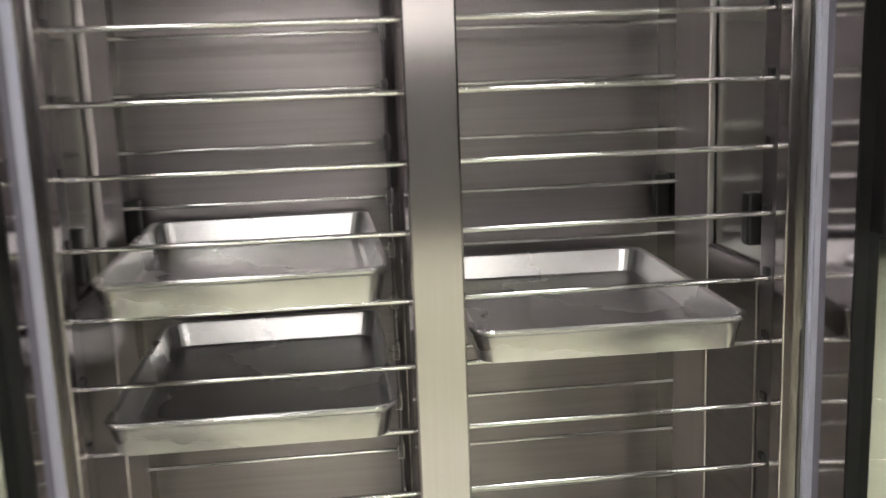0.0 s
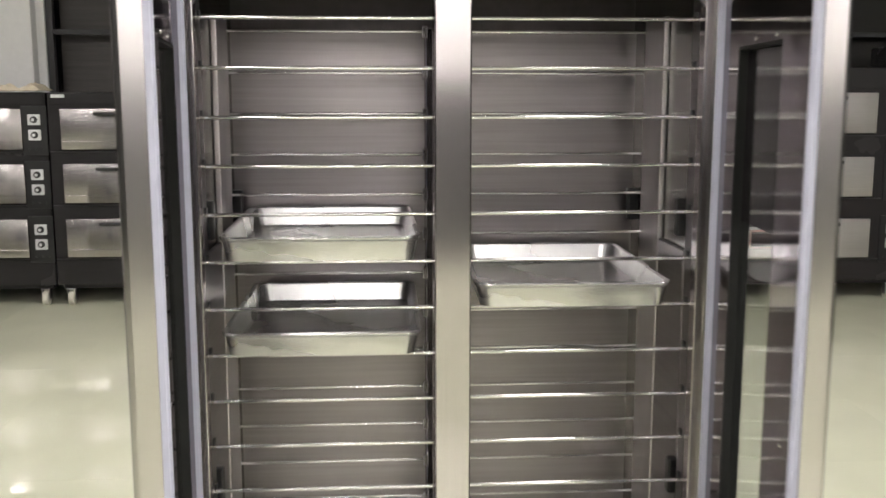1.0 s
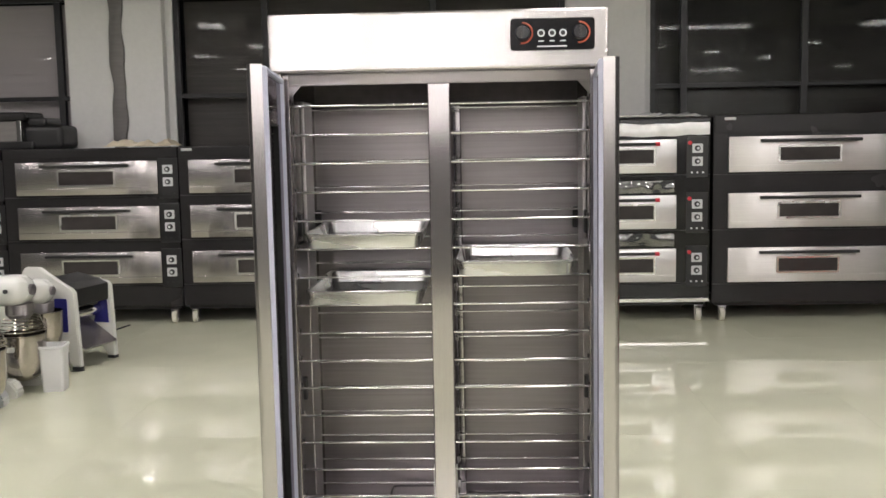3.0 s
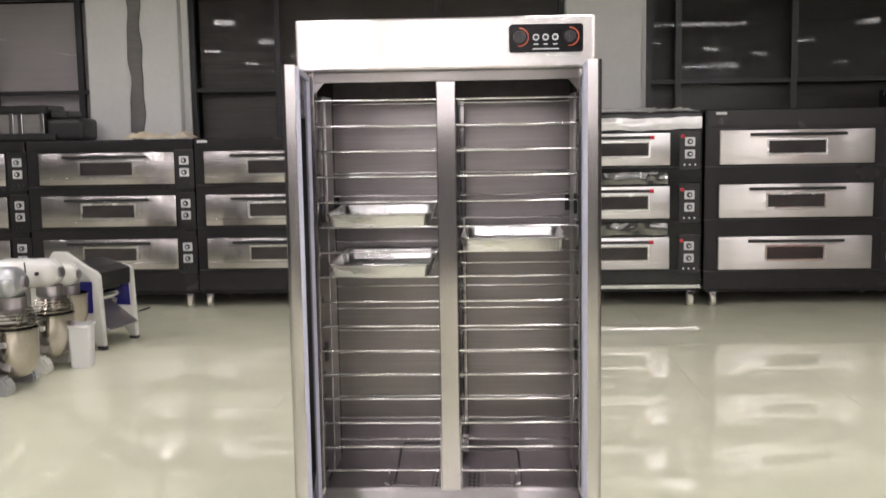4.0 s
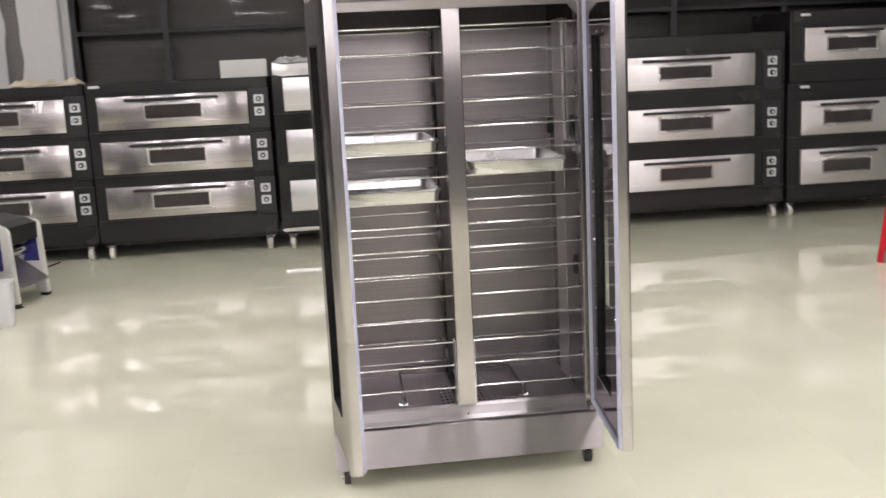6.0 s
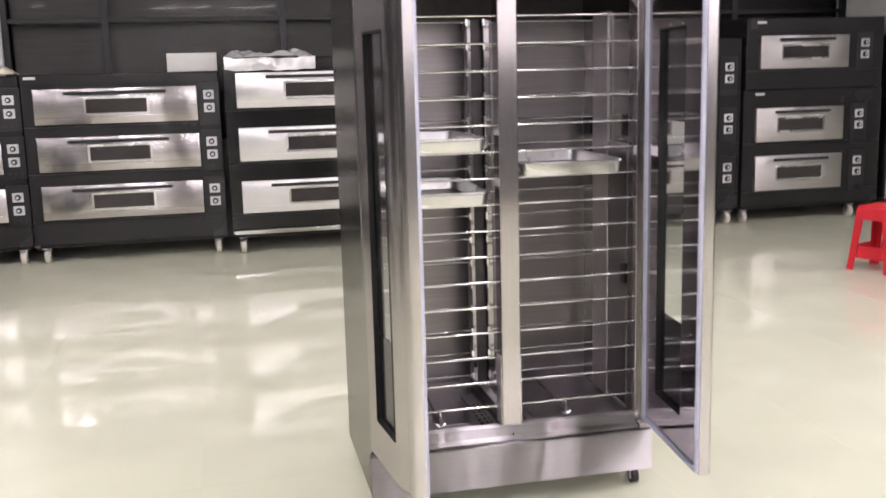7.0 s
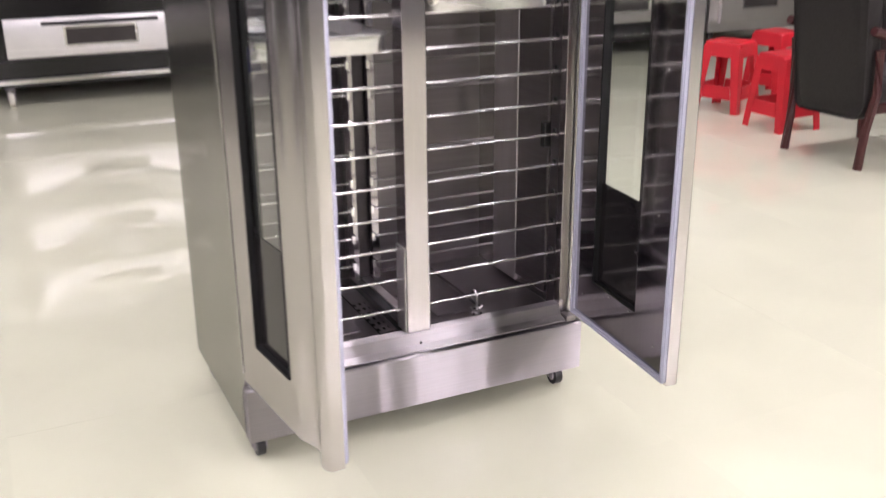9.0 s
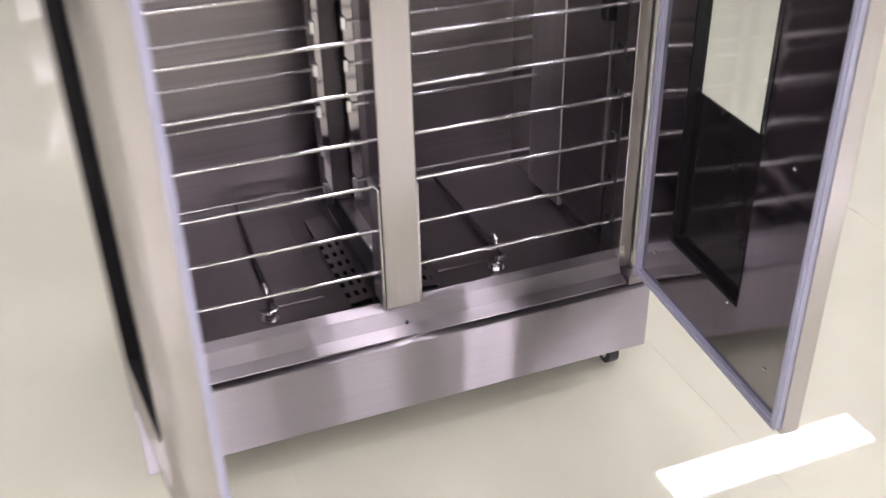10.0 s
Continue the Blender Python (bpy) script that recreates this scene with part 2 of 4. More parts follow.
# ---- mesh helpers ----
def mesh_of(bm, name, mat, smooth=False, pillowed=False):
    bmesh.ops.recalc_face_normals(bm, faces=bm.faces)
    me = bpy.data.meshes.new(name)
    bm.to_mesh(me)
    bm.free()
    me.materials.append(mat)
    if smooth:
        me.set_sharp_from_angle(angle=radians(38))
        # broad faces stay flat between their small rounded edges
        beside = collections.defaultdict(list)
        for p in me.polygons:
            for e in p.edge_keys:
                beside[e].append(p.index)
        size = [p.area for p in me.polygons]
        turn = [p.normal.copy() for p in me.polygons]
        for p in me.polygons:
            near = {i for e in p.edge_keys for i in beside[e]} - {p.index}
            p.use_smooth = not any(not pillowed and size[p.index] > 7 * size[i] and 0.6 < turn[p.index].dot(turn[i]) < 0.985 for i in near)
    return me


def part(name, bm, mat, parent=None, label="", smooth=True, pillowed=False):
    ob = new(name, mesh_of(bm, name, mat, smooth, pillowed))
    if parent:
        ob.parent = parent
    return tagged(ob, label)


def share(name, me, parent, m, label=""):
    ob = new(name, me)
    ob.parent = parent
    ob.matrix_basis = m
    return tagged(ob, label)


def thing(name, x, y, z, label, category, group="", turn=0, kind=""):
    e = new(name)
    e.empty_display_size = 0.1
    e.matrix_basis = pose(x, y, z, 0, 0, turn)
    return tagged(e, label, category, group, kind)


def structure(ob, label=""):
    return tagged(ob, label, kind="structure")


def box(bm, x0, x1, y0, y1, z0, z1, bevel=0.0, seg=2):
    t = bmesh.new()
    bmesh.ops.create_cube(t, size=1.0, matrix=Matrix.Translation(((x0 + x1) / 2, (y0 + y1) / 2, (z0 + z1) / 2)) @ Matrix.Diagonal((x1 - x0, y1 - y0, z1 - z0, 1)))
    if bevel:
        bmesh.ops.bevel(t, geom=t.edges[:], offset=bevel, segments=seg, affect="EDGES", profile=0.5)
    add(bm, t)
    return bm


def add(bm, t, m=None):
    """Joins the bmesh t into bm."""
    if m:
        bmesh.ops.transform(t, matrix=m, verts=t.verts[:])
    old = {}
    for v in t.verts:
        old[v] = bm.verts.new(v.co)
    for f in t.faces:
        try:
            bm.faces.new([old[v] for v in f.verts])
        except ValueError:
            pass
    t.free()
    return bm


def boxm(*a, **k):
    return box(bmesh.new(), *a, **k)


def rod(bm, a, b, r, seg=10, r2=None):
    a, b = Vector(a), Vector(b)
    d = b - a
    t = bmesh.new()
    bmesh.ops.create_cone(t, cap_ends=True, segments=seg, radius1=r, radius2=r if r2 is None else r2, depth=d.length)
    m = Matrix.Translation((a + b) / 2) @ d.to_track_quat("Z", "Y").to_matrix().to_4x4()
    return add(bm, t, m)


def tube(bm, pts, r, seg=8):
    """A bent round bar through the points."""
    pts = [Vector(p) for p in pts]
    rings = []
    for i, p in enumerate(pts):
        d = (pts[min(i + 1, len(pts) - 1)] - pts[max(i - 1, 0)]).normalized()
        q = d.to_track_quat("Z", "Y")
        rings.append([bm.verts.new(p + q @ Vector((r * math.cos(2 * math.pi * k / seg), r * math.sin(2 * math.pi * k / seg), 0))) for k in range(seg)])
    for u, v in zip(rings, rings[1:]):
        for k in range(seg):
            bm.faces.new((u[k], u[(k + 1) % seg], v[(k + 1) % seg], v[k]))
    bm.faces.new(rings[0][::-1])
    bm.faces.new(rings[-1])
    return bm


def lathe(bm, profile, c=(0, 0, 0), seg=28):
    """Turns (radius, height) pairs round the upright through c."""
    rings = []
    for r, z in profile:
        rings.append([bm.verts.new((c[0] + r * math.cos(2 * math.pi * k / seg), c[1] + r * math.sin(2 * math.pi * k / seg), c[2] + z)) for k in range(seg)])
    for u, v in zip(rings, rings[1:]):
        for k in range(seg):
            bm.faces.new((u[k], u[(k + 1) % seg], v[(k + 1) % seg], v[k]))
    if profile[0][0] > 1e-5:
        bm.faces.new(rings[0][::-1])
    if profile[-1][0] > 1e-5:
        bm.faces.new(rings[-1])
    return bm


def loop(x0, x1, z0, z1, r, n=5):
    """A rectangle with round corners, as (x, z) points."""
    r = max(r, 1e-4)
    out = []
    for cx, cz, a0 in ((x1 - r, z1 - r, 0), (x0 + r, z1 - r, 90), (x0 + r, z0 + r, 180), (x1 - r, z0 + r, 270)):
        for k in range(n + 1):
            a = radians(a0 + 90 * k / n)
            out.append((cx + r * math.cos(a), cz + r * math.sin(a)))
    return out


def ring(bm, outer, inner, y0, y1):
    """A plate with a hole: two loops of as many points, from y0 to y1."""
    n = len(outer)
    v = [[bm.verts.new((x, y, z)) for x, z in lp] for lp in (outer, inner) for y in (y0, y1)]
    oa, ob_, ia, ib = v
    for k in range(n):
        j = (k + 1) % n
        bm.faces.new((oa[k], oa[j], ia[j], ia[k]))
        bm.faces.new((ob_[k], ib[k], ib[j], ob_[j]))
        bm.faces.new((oa[k], ob_[k], ob_[j], oa[j]))
        bm.faces.new((ia[k], ia[j], ib[j], ib[k]))
    return bm


def slab(bm, lp, y0, y1):
    """A plate in the shape of a loop."""
    a = [bm.verts.new((x, y0, z)) for x, z in lp]
    b = [bm.verts.new((x, y1, z)) for x, z in lp]
    bm.faces.new(a)
    bm.faces.new(b[::-1])
    for k in range(len(lp)):
        j = (k + 1) % len(lp)
        bm.faces.new((a[k], b[k], b[j], a[j]))
    return bm


def prism(bm, pts, y0, y1):
    return slab(bm, pts, y0, y1)


# ---- room ----
X0, X1, Y0, Y1 = -8.0, 9.0, -7.0, 6.15
FLOOR_TILE = material("polished_cream_tile", (0.71, 0.72, 0.558), 0.012, grain=(3, 3, 3), vary=0.04, spread=0.004, random_tone=0.012, spec=0.8)
GROUT = material("tile_joint", (0.59, 0.59, 0.485), 0.15)
floor = structure(part("floor", boxm(X0 - 0.2, X1 + 0.2, Y0 - 0.2, Y1 + 0.2, -0.1, -0.0035), GROUT, smooth=False), "polished cream tiled showroom floor")
ceiling = structure(part("ceiling", boxm(X0 - 0.2, X1 + 0.2, Y0 - 0.2, Y1 + 0.2, CEIL, CEIL + 0.1), CEILING_PAINT, smooth=False), "plain dark grey showroom ceiling")
# Unseen south wall: white and dark areas are made up for the steel to mirror.
structure(part("wall_south", boxm(-3.5, X1, Y0 - 0.2, Y0, 1.62, CEIL), BRIGHT_PAINT, smooth=False), "plain white painted wall")
structure(part("wall_south_bay", boxm(X0, -3.5, Y0 - 0.2, Y0, 1.62, CEIL), MATT_BAND, smooth=False), "dark upper end added to the unseen wall for reflections")
structure(part("wall_south_cladding", boxm(X0, X1, Y0 - 0.2, Y0 + 0.02, 0, 1.62), MATT_BAND, smooth=False), "dark lower band added to the unseen wall for reflections")
# West wall, also out of view, is dark to darken the cabinet side's reflection.
structure(part("wall_west", boxm(X0 - 0.2, X0, Y0 - 0.2, Y1 + 0.2, 0, CEIL), DARK_WALL, smooth=False), "plain dark grey wall")
structure(part("wall_east", boxm(X1, X1 + 0.2, Y0 - 0.2, Y1 + 0.2, 0, CEIL), DARK_WALL, smooth=False), "plain dark grey wall")

# north wall: low parapet, piers and window bands between them
SILL, HEAD = 0.9, 2.9
LOW = 0.08
wall = bmesh.new()
box(wall, X0, 6.3, Y1, Y1 + 0.2, 0, SILL)
box(wall, 6.3, X1, Y1, Y1 + 0.2, 0, LOW)
box(wall, X0, X1, Y1, Y1 + 0.2, HEAD, CEIL)
BANDS = [(-7.6, -3.63), (-2.69, 0.9), (1.66, 5.45), (6.3, 8.96)]
edges = [X0] + [v for b in BANDS for v in b] + [X1]
for a, b in zip(edges[::2], edges[1::2]):
    box(wall, a, b, Y1, Y1 + 0.2, LOW if a > 6.4 else SILL, HEAD)
structure(part("wall_north", wall, WHITE_PAINT, smooth=False), "white wall piers between dark window bands")
pier = bmesh.new()
for a, b in ((-3.63, -2.69), (0.9, 1.66), (5.45, 6.3)):
    box(pier, a, b - 0.06, Y1 - 0.12, Y1 - 0.003, 0, CEIL, 0.006, 1)
structure(part("trim", pier, WHITE_PAINT, smooth=False), "white boxed-in wall columns")
structure(part("backdrop", boxm(X0, X1, Y1 + 0.9, Y1 + 0.95, 0, CEIL), NIGHT, smooth=False), "dark night outside the windows")

MULLIONS = {0: [-6.3, -5.5, -4.63, -3.77], 1: [-1.84, -0.3], 2: [1.97, 3.05, 4.2], 3: [7.5]}
for i, (a, b) in enumerate(BANDS):
    base = LOW if i == 3 else SILL
    w = structure(thing(f"window_{i + 1}", a, Y1 + 0.06, base, "dark framed glass window band with night outside", "window", kind="structure"))
    fr = bmesh.new()
    h = HEAD - base
    ring(fr, loop(0, b - a, 0, h, 0), loop(0.05, b - a - 0.05, 0.05, h - 0.05, 0), -0.03, 0.03)
    part("window_frame", fr, FRAME_DARK, w, smooth=False)
    part("transom", boxm(0.05, b - a - 0.05, -0.025, 0.025, 1.05, 1.09, bevel=0.004), FRAME_DARK, w)
    cuts = [0.05] + [m - a for m in MULLIONS[i]] + [b - a - 0.05]
    for m in cuts[1:-1]:
        part("mullion", boxm(m - 0.03, m + 0.03, -0.028, 0.028, 0.05, h - 0.05, bevel=0.004), FRAME_DARK, w)
    for c, d in zip(cuts, cuts[1:]):
        for z0, z1 in ((0.05, 1.05), (1.09, h - 0.05)):
            pane = part("pane", boxm(c + 0.03, d - 0.03, -0.004, 0.004, z0, z1), WINDOW_GLASS, w, smooth=False)
            pane.visible_shadow = False
    if i == 3:
        continue
    # slats of the closed blind behind the glass: shallow arcs that hang a little unevenly
    slats = bmesh.new()
    hang = random.Random(11 + i)
    step = 0.079 if i == 0 else 0.05
    lean = (80, 86, 87)[i]
    n = int((h - 0.1) / step)
    for k in range(n):
        z = 0.05 + (h - 0.1) * (k + 0.5) / n
        m = pose((b - a) / 2, 0.16, z, lean + hang.gauss(0, (1.0, 0.3, 0.25)[i]) + (hang.uniform(-5, 5) if hang.random() < 0.14 else 0))
        rows = []
        for q in range(5):
            u = q / 2 - 1
            rows.append([slats.verts.new(m @ Vector((sx * (b - a - 0.1) / 2, u * step * 0.52, (0.0012, 0.0003, 0.0002)[i] * (1 - u * u)))) for sx in (-1, 1)])
        for p, q in zip(rows, rows[1:]):
            slats.faces.new((p[0], p[1], q[1], q[0]))
    tagged(part("blind", slats, (SHUTTER, DARK_BLIND, SLAT_GLOSS)[i], w, "closed horizontal slat blind"), kind="stuff")

# grey conduit down the first column
wc = bmesh.new()
cr = []
for k in range(31):
    z = 1.5 + 1.48 * k / 30
    mid, half = -3.165 + 0.006 * math.sin(z * 7.1) + 0.005 * math.sin(z * 19), 0.062 + 0.008 * math.sin(z * 11 + 1)
    cr.append([wc.verts.new((mid + half * cx, Y1 - 0.121 - 0.038 * cy, z)) for cx, cy in ((-1, 0), (-0.95, 0.8), (-0.6, 1), (0.6, 1), (0.95, 0.8), (1, 0))])
for u, v in zip(cr, cr[1:]):
    for k in range(6):
        wc.faces.new((u[k], u[(k + 1) % 6], v[(k + 1) % 6], v[k]))
wc.faces.new(cr[0][::-1])
wc.faces.new(cr[-1])
tagged(part("wall_conduit", wc, GREY_STRIP), "dark grey cable conduit running down the white column", "conduit")


# ---- ceiling lamps ----
def ceiling_lamp(x, y, half, turn=0, glow=None):
    e = thing("ceiling_light", x, y, CEIL, "white LED ceiling panel out of view, switched on", "ceiling light", "ceiling lights", turn)
    part("housing", boxm(-half - 0.04, half + 0.04, -0.155, 0.155, -0.05, -0.001, bevel=0.006), WHITE_ENAMEL, e)
    part("diffuser", boxm(-half, half, -0.125, 0.125, -0.062, -0.051), glow or LAMP, e, "glowing diffuser", smooth=False)
    return e


# Only the first panel's place is known; the grid is laid out for light.
ceiling_lamp(2.95, 2.08, 0.70, glow=BRIGHT_LAMP)
# Long panels by the south wall are added to brighten what the header mirrors.
added_long_lamp = ceiling_lamp(0.0, -6.4, 0.60, glow=ADDED_WASH)
short_lamp = ceiling_lamp(0.5, -0.5, 0.21, 90)
for x in (-6.7, -4.3, -1.9, 0.5, 2.9, 5.3, 7.7):
    for y in (-5.7, -3.1, -0.5, 2.1, 4.7):
        if (x, y) in ((2.9, 2.1), (0.5, -0.5), (0.5, -3.1), (-1.9, -5.7), (0.5, -5.7), (2.9, -5.7)) or y > 4:
            continue
        copy_thing(short_lamp, pose(x, y, CEIL, 0, 0, 90))
# Extra unseen panels that brighten the floor and the steel.
for x, y in ((6.6, 0.8), (1.7, -1.8), (-0.7, -1.8), (4.1, -1.8), (-3.1, -1.8), (-3.1, 3.4), (-3.1, 0.8), (-4.5, 3.3), (-1.7, 3.3), (2.2, -4.4), (1.55, -3.0), (-0.35, -4.4)):
    copy_thing(short_lamp, pose(x, y, CEIL, 0, 0, 90))
for x in (-1.55, 3.2, 5.2):
    copy_thing(added_long_lamp, pose(x, -6.4, CEIL))


# ---- the two-door proofing cabinet ----
HW = 0.487
FRONT = -0.047
cab = thing("proofing_cabinet", 0, 0, 0, "two-door stainless steel proofing cabinet with both doors open", "proofing cabinet")
D = 0.565
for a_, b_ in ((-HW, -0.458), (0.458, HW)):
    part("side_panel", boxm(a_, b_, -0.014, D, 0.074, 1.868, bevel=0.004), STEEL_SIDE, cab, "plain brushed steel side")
part("back_panel", boxm(-0.458, 0.458, 0.535, D - 0.002, 0.075, 1.620), STEEL_IN_SHADE, cab, smooth=False)
# Dark strip: the shade of a deeper recess is put into its colour.
part("recess_shade", boxm(-0.458, 0.458, 0.550, D - 0.002, 1.6205, 1.867), TUBE_AND_SHADE, cab, "strip above the back panel, coloured dark for a recess's shade", smooth=False)
part("roof", boxm(-0.457, 0.457, 0.03, 0.535, 1.703, 1.866), STEEL_IN_SHADE, cab, smooth=False)
part("inner_floor", boxm(-0.457, 0.457, 0.02, 0.534, 0.20, 0.232), STEEL_IN_SHADE, cab, smooth=False)

head = bmesh.new()
box(head, -HW, HW, FRONT, 0.03, 1.704, 1.870, 0.007, 3)
header = part("header", head, STEEL_SHEET, cab, "brushed steel fascia above the doors")
for a_, b_ in ((-0.486, -0.44), (0.44, 0.486)):
    part("front_stile", boxm(a_, b_, 0.0, 0.03, 0.222, 1.702, bevel=0.002), STEEL_POST, cab)
part("top_rail", boxm(-0.4395, 0.4395, 0.0005, 0.03, 1.670, 1.702, bevel=0.002), STEEL, cab, "brushed steel rail over the opening")
sill = bmesh.new()
prism(sill, [(0.0, 0.222), (-0.034, 0.2215), (-0.036, 0.226), (-0.030, 0.229), (-0.012, 0.234), (-0.004, 0.250), (0.0, 0.2625), (0.006, 0.264), (0.03, 0.264), (0.03, 0.222)], -0.4395, 0.4395)
bmesh.ops.transform(sill, matrix=Matrix(((0, 1, 0, 0), (1, 0, 0, 0), (0, 0, 1, 0), (0, 0, 0, 1))), verts=sill.verts[:])
part("bottom_rail", sill, STEEL_KICK, cab, "folded brushed steel sill under the opening")
part("sill_screw", rod(bmesh.new(), (0.0, -0.011, 0.235), (0.0, -0.013, 0.240), 0.003, 8), BLACK, cab)
part("mullion", boxm(-0.0325, 0.0325, -0.002, 0.06, 0.2645, 1.6695, bevel=0.003), STEEL_POST, cab, "upright brushed steel post between the bays")
for a_, b_ in ((-0.0365, -0.0328), (0.0328, 0.0365)):
    part("mullion_sleeve", boxm(a_, b_, 0.004, 0.058, 0.266, 0.505, bevel=0.0015), POST_STEEL, cab, "bright steel sleeve at the foot of the post")
kick = bmesh.new()
prism(kick, [(FRONT, 0.074), (FRONT, 0.215), (FRONT + 0.004, 0.219), (-0.014, 0.219), (-0.013, 0.206), (-0.002, 0.206), (-0.002, 0.074)], -HW, HW)
bmesh.ops.transform(kick, matrix=Matrix(((0, 1, 0, 0), (1, 0, 0, 0), (0, 0, 1, 0), (0, 0, 0, 1))), verts=kick.verts[:])
part("kick_panel", kick, STEEL_KICK, cab, "brushed steel panel below the doors")
part("underside", boxm(-0.455, 0.455, 0.0, 0.534, 0.071, 0.09), STEEL_IN_SHADE, cab, smooth=False)

for sx in (-1, 1):
    a_, b_ = sorted((sx * 0.442, sx * 0.474))
    hb = bmesh.new()
    box(hb, a_, b_, -0.04, -0.003, 0.2195, 0.2385, 0.003)
    part("hinge_block", hb, STEEL_IN_SHADE, cab, "dark steel block under the door's pivot")

# corner gussets at the head of the opening
for sx in (-1, 1):
    g = bmesh.new()
    prism(g, [(sx * 0.44, 1.670), (sx * 0.405, 1.670), (sx * 0.44, 1.630)], 0.006, 0.012)
    part("gusset", g, STEEL, cab, smooth=False)

# control panel
ctl = bmesh.new()
slab(ctl, loop(0.210, 0.449, 1.752, 1.842, 0.01), FRONT - 0.004, FRONT - 0.0005)
panel = part("control_panel", ctl, PANEL_BLACK, cab, "black control panel", smooth=False)
for kx in (0.244, 0.406):
    k = bmesh.new()
    rod(k, (kx, FRONT - 0.004, 1.801), (kx, FRONT - 0.022, 1.801), 0.021, 20, 0.018)
    box(k, kx - 0.003, kx + 0.003, FRONT - 0.026, FRONT - 0.0215, 1.785, 1.819, 0.001)
    part("knob", k, BLACK, panel, "black rotary knob")
    arc = bmesh.new()
    pts = [(kx + 0.0285 * math.cos(radians(a)), FRONT - 0.0048, 1.801 + 0.0285 * math.sin(radians(a))) for a in range(-100, 101, 12)]
    tube(arc, pts, 0.0026, 6)
    part("dial_arc", arc, ORANGE, panel, "orange scale arc")
for bx_, bw_, bz_ in ((0.297, 0.016, 1.778), (0.328, 0.014, 1.778), (0.359, 0.016, 1.778), (0.328, 0.085, 1.763)):
    part("print_bar", boxm(bx_ - bw_ / 2, bx_ + bw_ / 2, FRONT - 0.0046, FRONT - 0.0039, bz_ - 0.0016, bz_ + 0.0016), PLATE, panel, smooth=False)
for kx in (0.297, 0.328, 0.359):
    k = bmesh.new()
    ring(k, [(kx + 0.0105 * math.cos(radians(a)), 1.8 + 0.0105 * math.sin(radians(a))) for a in range(0, 360, 20)], [(kx + 0.007 * math.cos(radians(a)), 1.8 + 0.007 * math.sin(radians(a))) for a in range(0, 360, 20)], FRONT - 0.008, FRONT - 0.0035)
    b_ = part("button_ring", k, PLATE, panel, "white ringed push button")
    part("push_button", rod(bmesh.new(), (kx, FRONT - 0.0035, 1.8), (kx, FRONT - 0.0065, 1.8), 0.0065, 14), BLACK, b_)

# supports, rods and hooks
LEVELS = [1.611 - 0.0859 * k for k in range(16)]
YF, YR = 0.04, 0.41
for sx in (-1, 1):
    part("front_support", boxm(min(sx * 0.441, sx * 0.457), max(sx * 0.441, sx * 0.457), 0.031, 0.075, 0.24, 1.66, bevel=0.003), STEEL_IN_SHADE, cab)
    s_ = bmesh.new()
    box(s_, min(sx * 0.445, sx * 0.4575), max(sx * 0.445, sx * 0.4575), 0.27, 0.412, 0.24, 1.635, 0.003)
    part("rear_support", s_, SUPPORT_STEEL, cab, "pale steel rear support")
s_ = bmesh.new()
box(s_, -0.03, -0.0125, 0.405, 0.45, 0.27, 1.62, 0.003)
box(s_, 0.03, 0.055, 0.405, 0.45, 0.27, 1.62, 0.003)
# The web's dark colour paints the shade in the gap between the flanges.
part("channel_web", boxm(-0.0122, 0.0297, 0.432, 0.5345, 0.27, 1.62, bevel=0.003), TUBE_AND_SHADE, cab, "web of the rear post, coloured dark for the shade between its flanges")
part("centre_support", s_, LINER, cab, "bright steel rear post")
rod_mesh = mesh_of(rod(bmesh.new(), (-0.2075, 0, 0), (0.2075, 0, 0), 0.0037, 10), "rod", CHROME, True)
rear_rod_mesh = mesh_of(rod(bmesh.new(), (-0.2095, 0, 0), (0.2095, 0, 0), 0.0034, 10), "rear_rod", CHROME, True)
hk = bmesh.new()
box(hk, -0.005, 0.005, -0.010, 0.004, 0.002, 0.013, 0.0015)
hook_mesh = mesh_of(hk, "hook", BLACK)
clip_mesh = mesh_of(boxm(-0.006, 0.006, -0.008, 0.006, -0.014, 0.012, bevel=0.002), "clip", CHROME)
for z in LEVELS:
    for sx in (-1, 1):
        share("rod", rod_mesh, cab, pose(sx * 0.24, YF, z))
        share("rear_rod", rear_rod_mesh, cab, pose(sx * 0.2405, YR - 0.008, z))
        share("hook", hook_mesh, cab, pose(sx * 0.441, YF + 0.012, z))
        share("clip", clip_mesh, cab, pose(sx * 0.031, YR - 0.008, z))

# side duct panels with slotted catches
for sx in (-1, 1):
    a, b = sorted((sx * 0.448, sx * 0.4575))
    part("duct_panel", boxm(a, b, 0.10, 0.395, 0.26, 1.185, bevel=0.003), STEEL_IN_SHADE, cab)
    for y, z in ((0.105, 1.25), (0.48, 1.235), (0.105, 0.737)):
        c = bmesh.new()
        a, b = sorted((sx * 0.432, sx * 0.4574))
        box(c, a, b, y - 0.012, y + 0.012, z - 0.036, z + 0.036, 0.004)
        part("catch", c, BLACK, cab, "black slotted catch")

# heater tray at the bottom
heat = bmesh.new()
for sx in (-1, 1):
    hx, hz = (-0.212, 0.275) if sx < 0 else (0.248, 0.25)
    tube(heat, [(hx, 0.13, 0.243), (hx, 0.3, 0.243), (hx, 0.46, hz - 0.008), (hx * 0.98, 0.495, hz), (hx * 0.86, 0.505, hz), (sx * 0.06, 0.505, hz)], 0.0045)
part("heating_element", heat, TUBE_AND_SHADE, cab, "dark bent heating tubes")
for a_ in (-0.21, 0.115):
    part("water_pan", boxm(a_, a_ + 0.095, 0.13, 0.47, 0.2325, 0.238, bevel=0.002), STEEL_IN_SHADE, cab)
cover = bmesh.new()
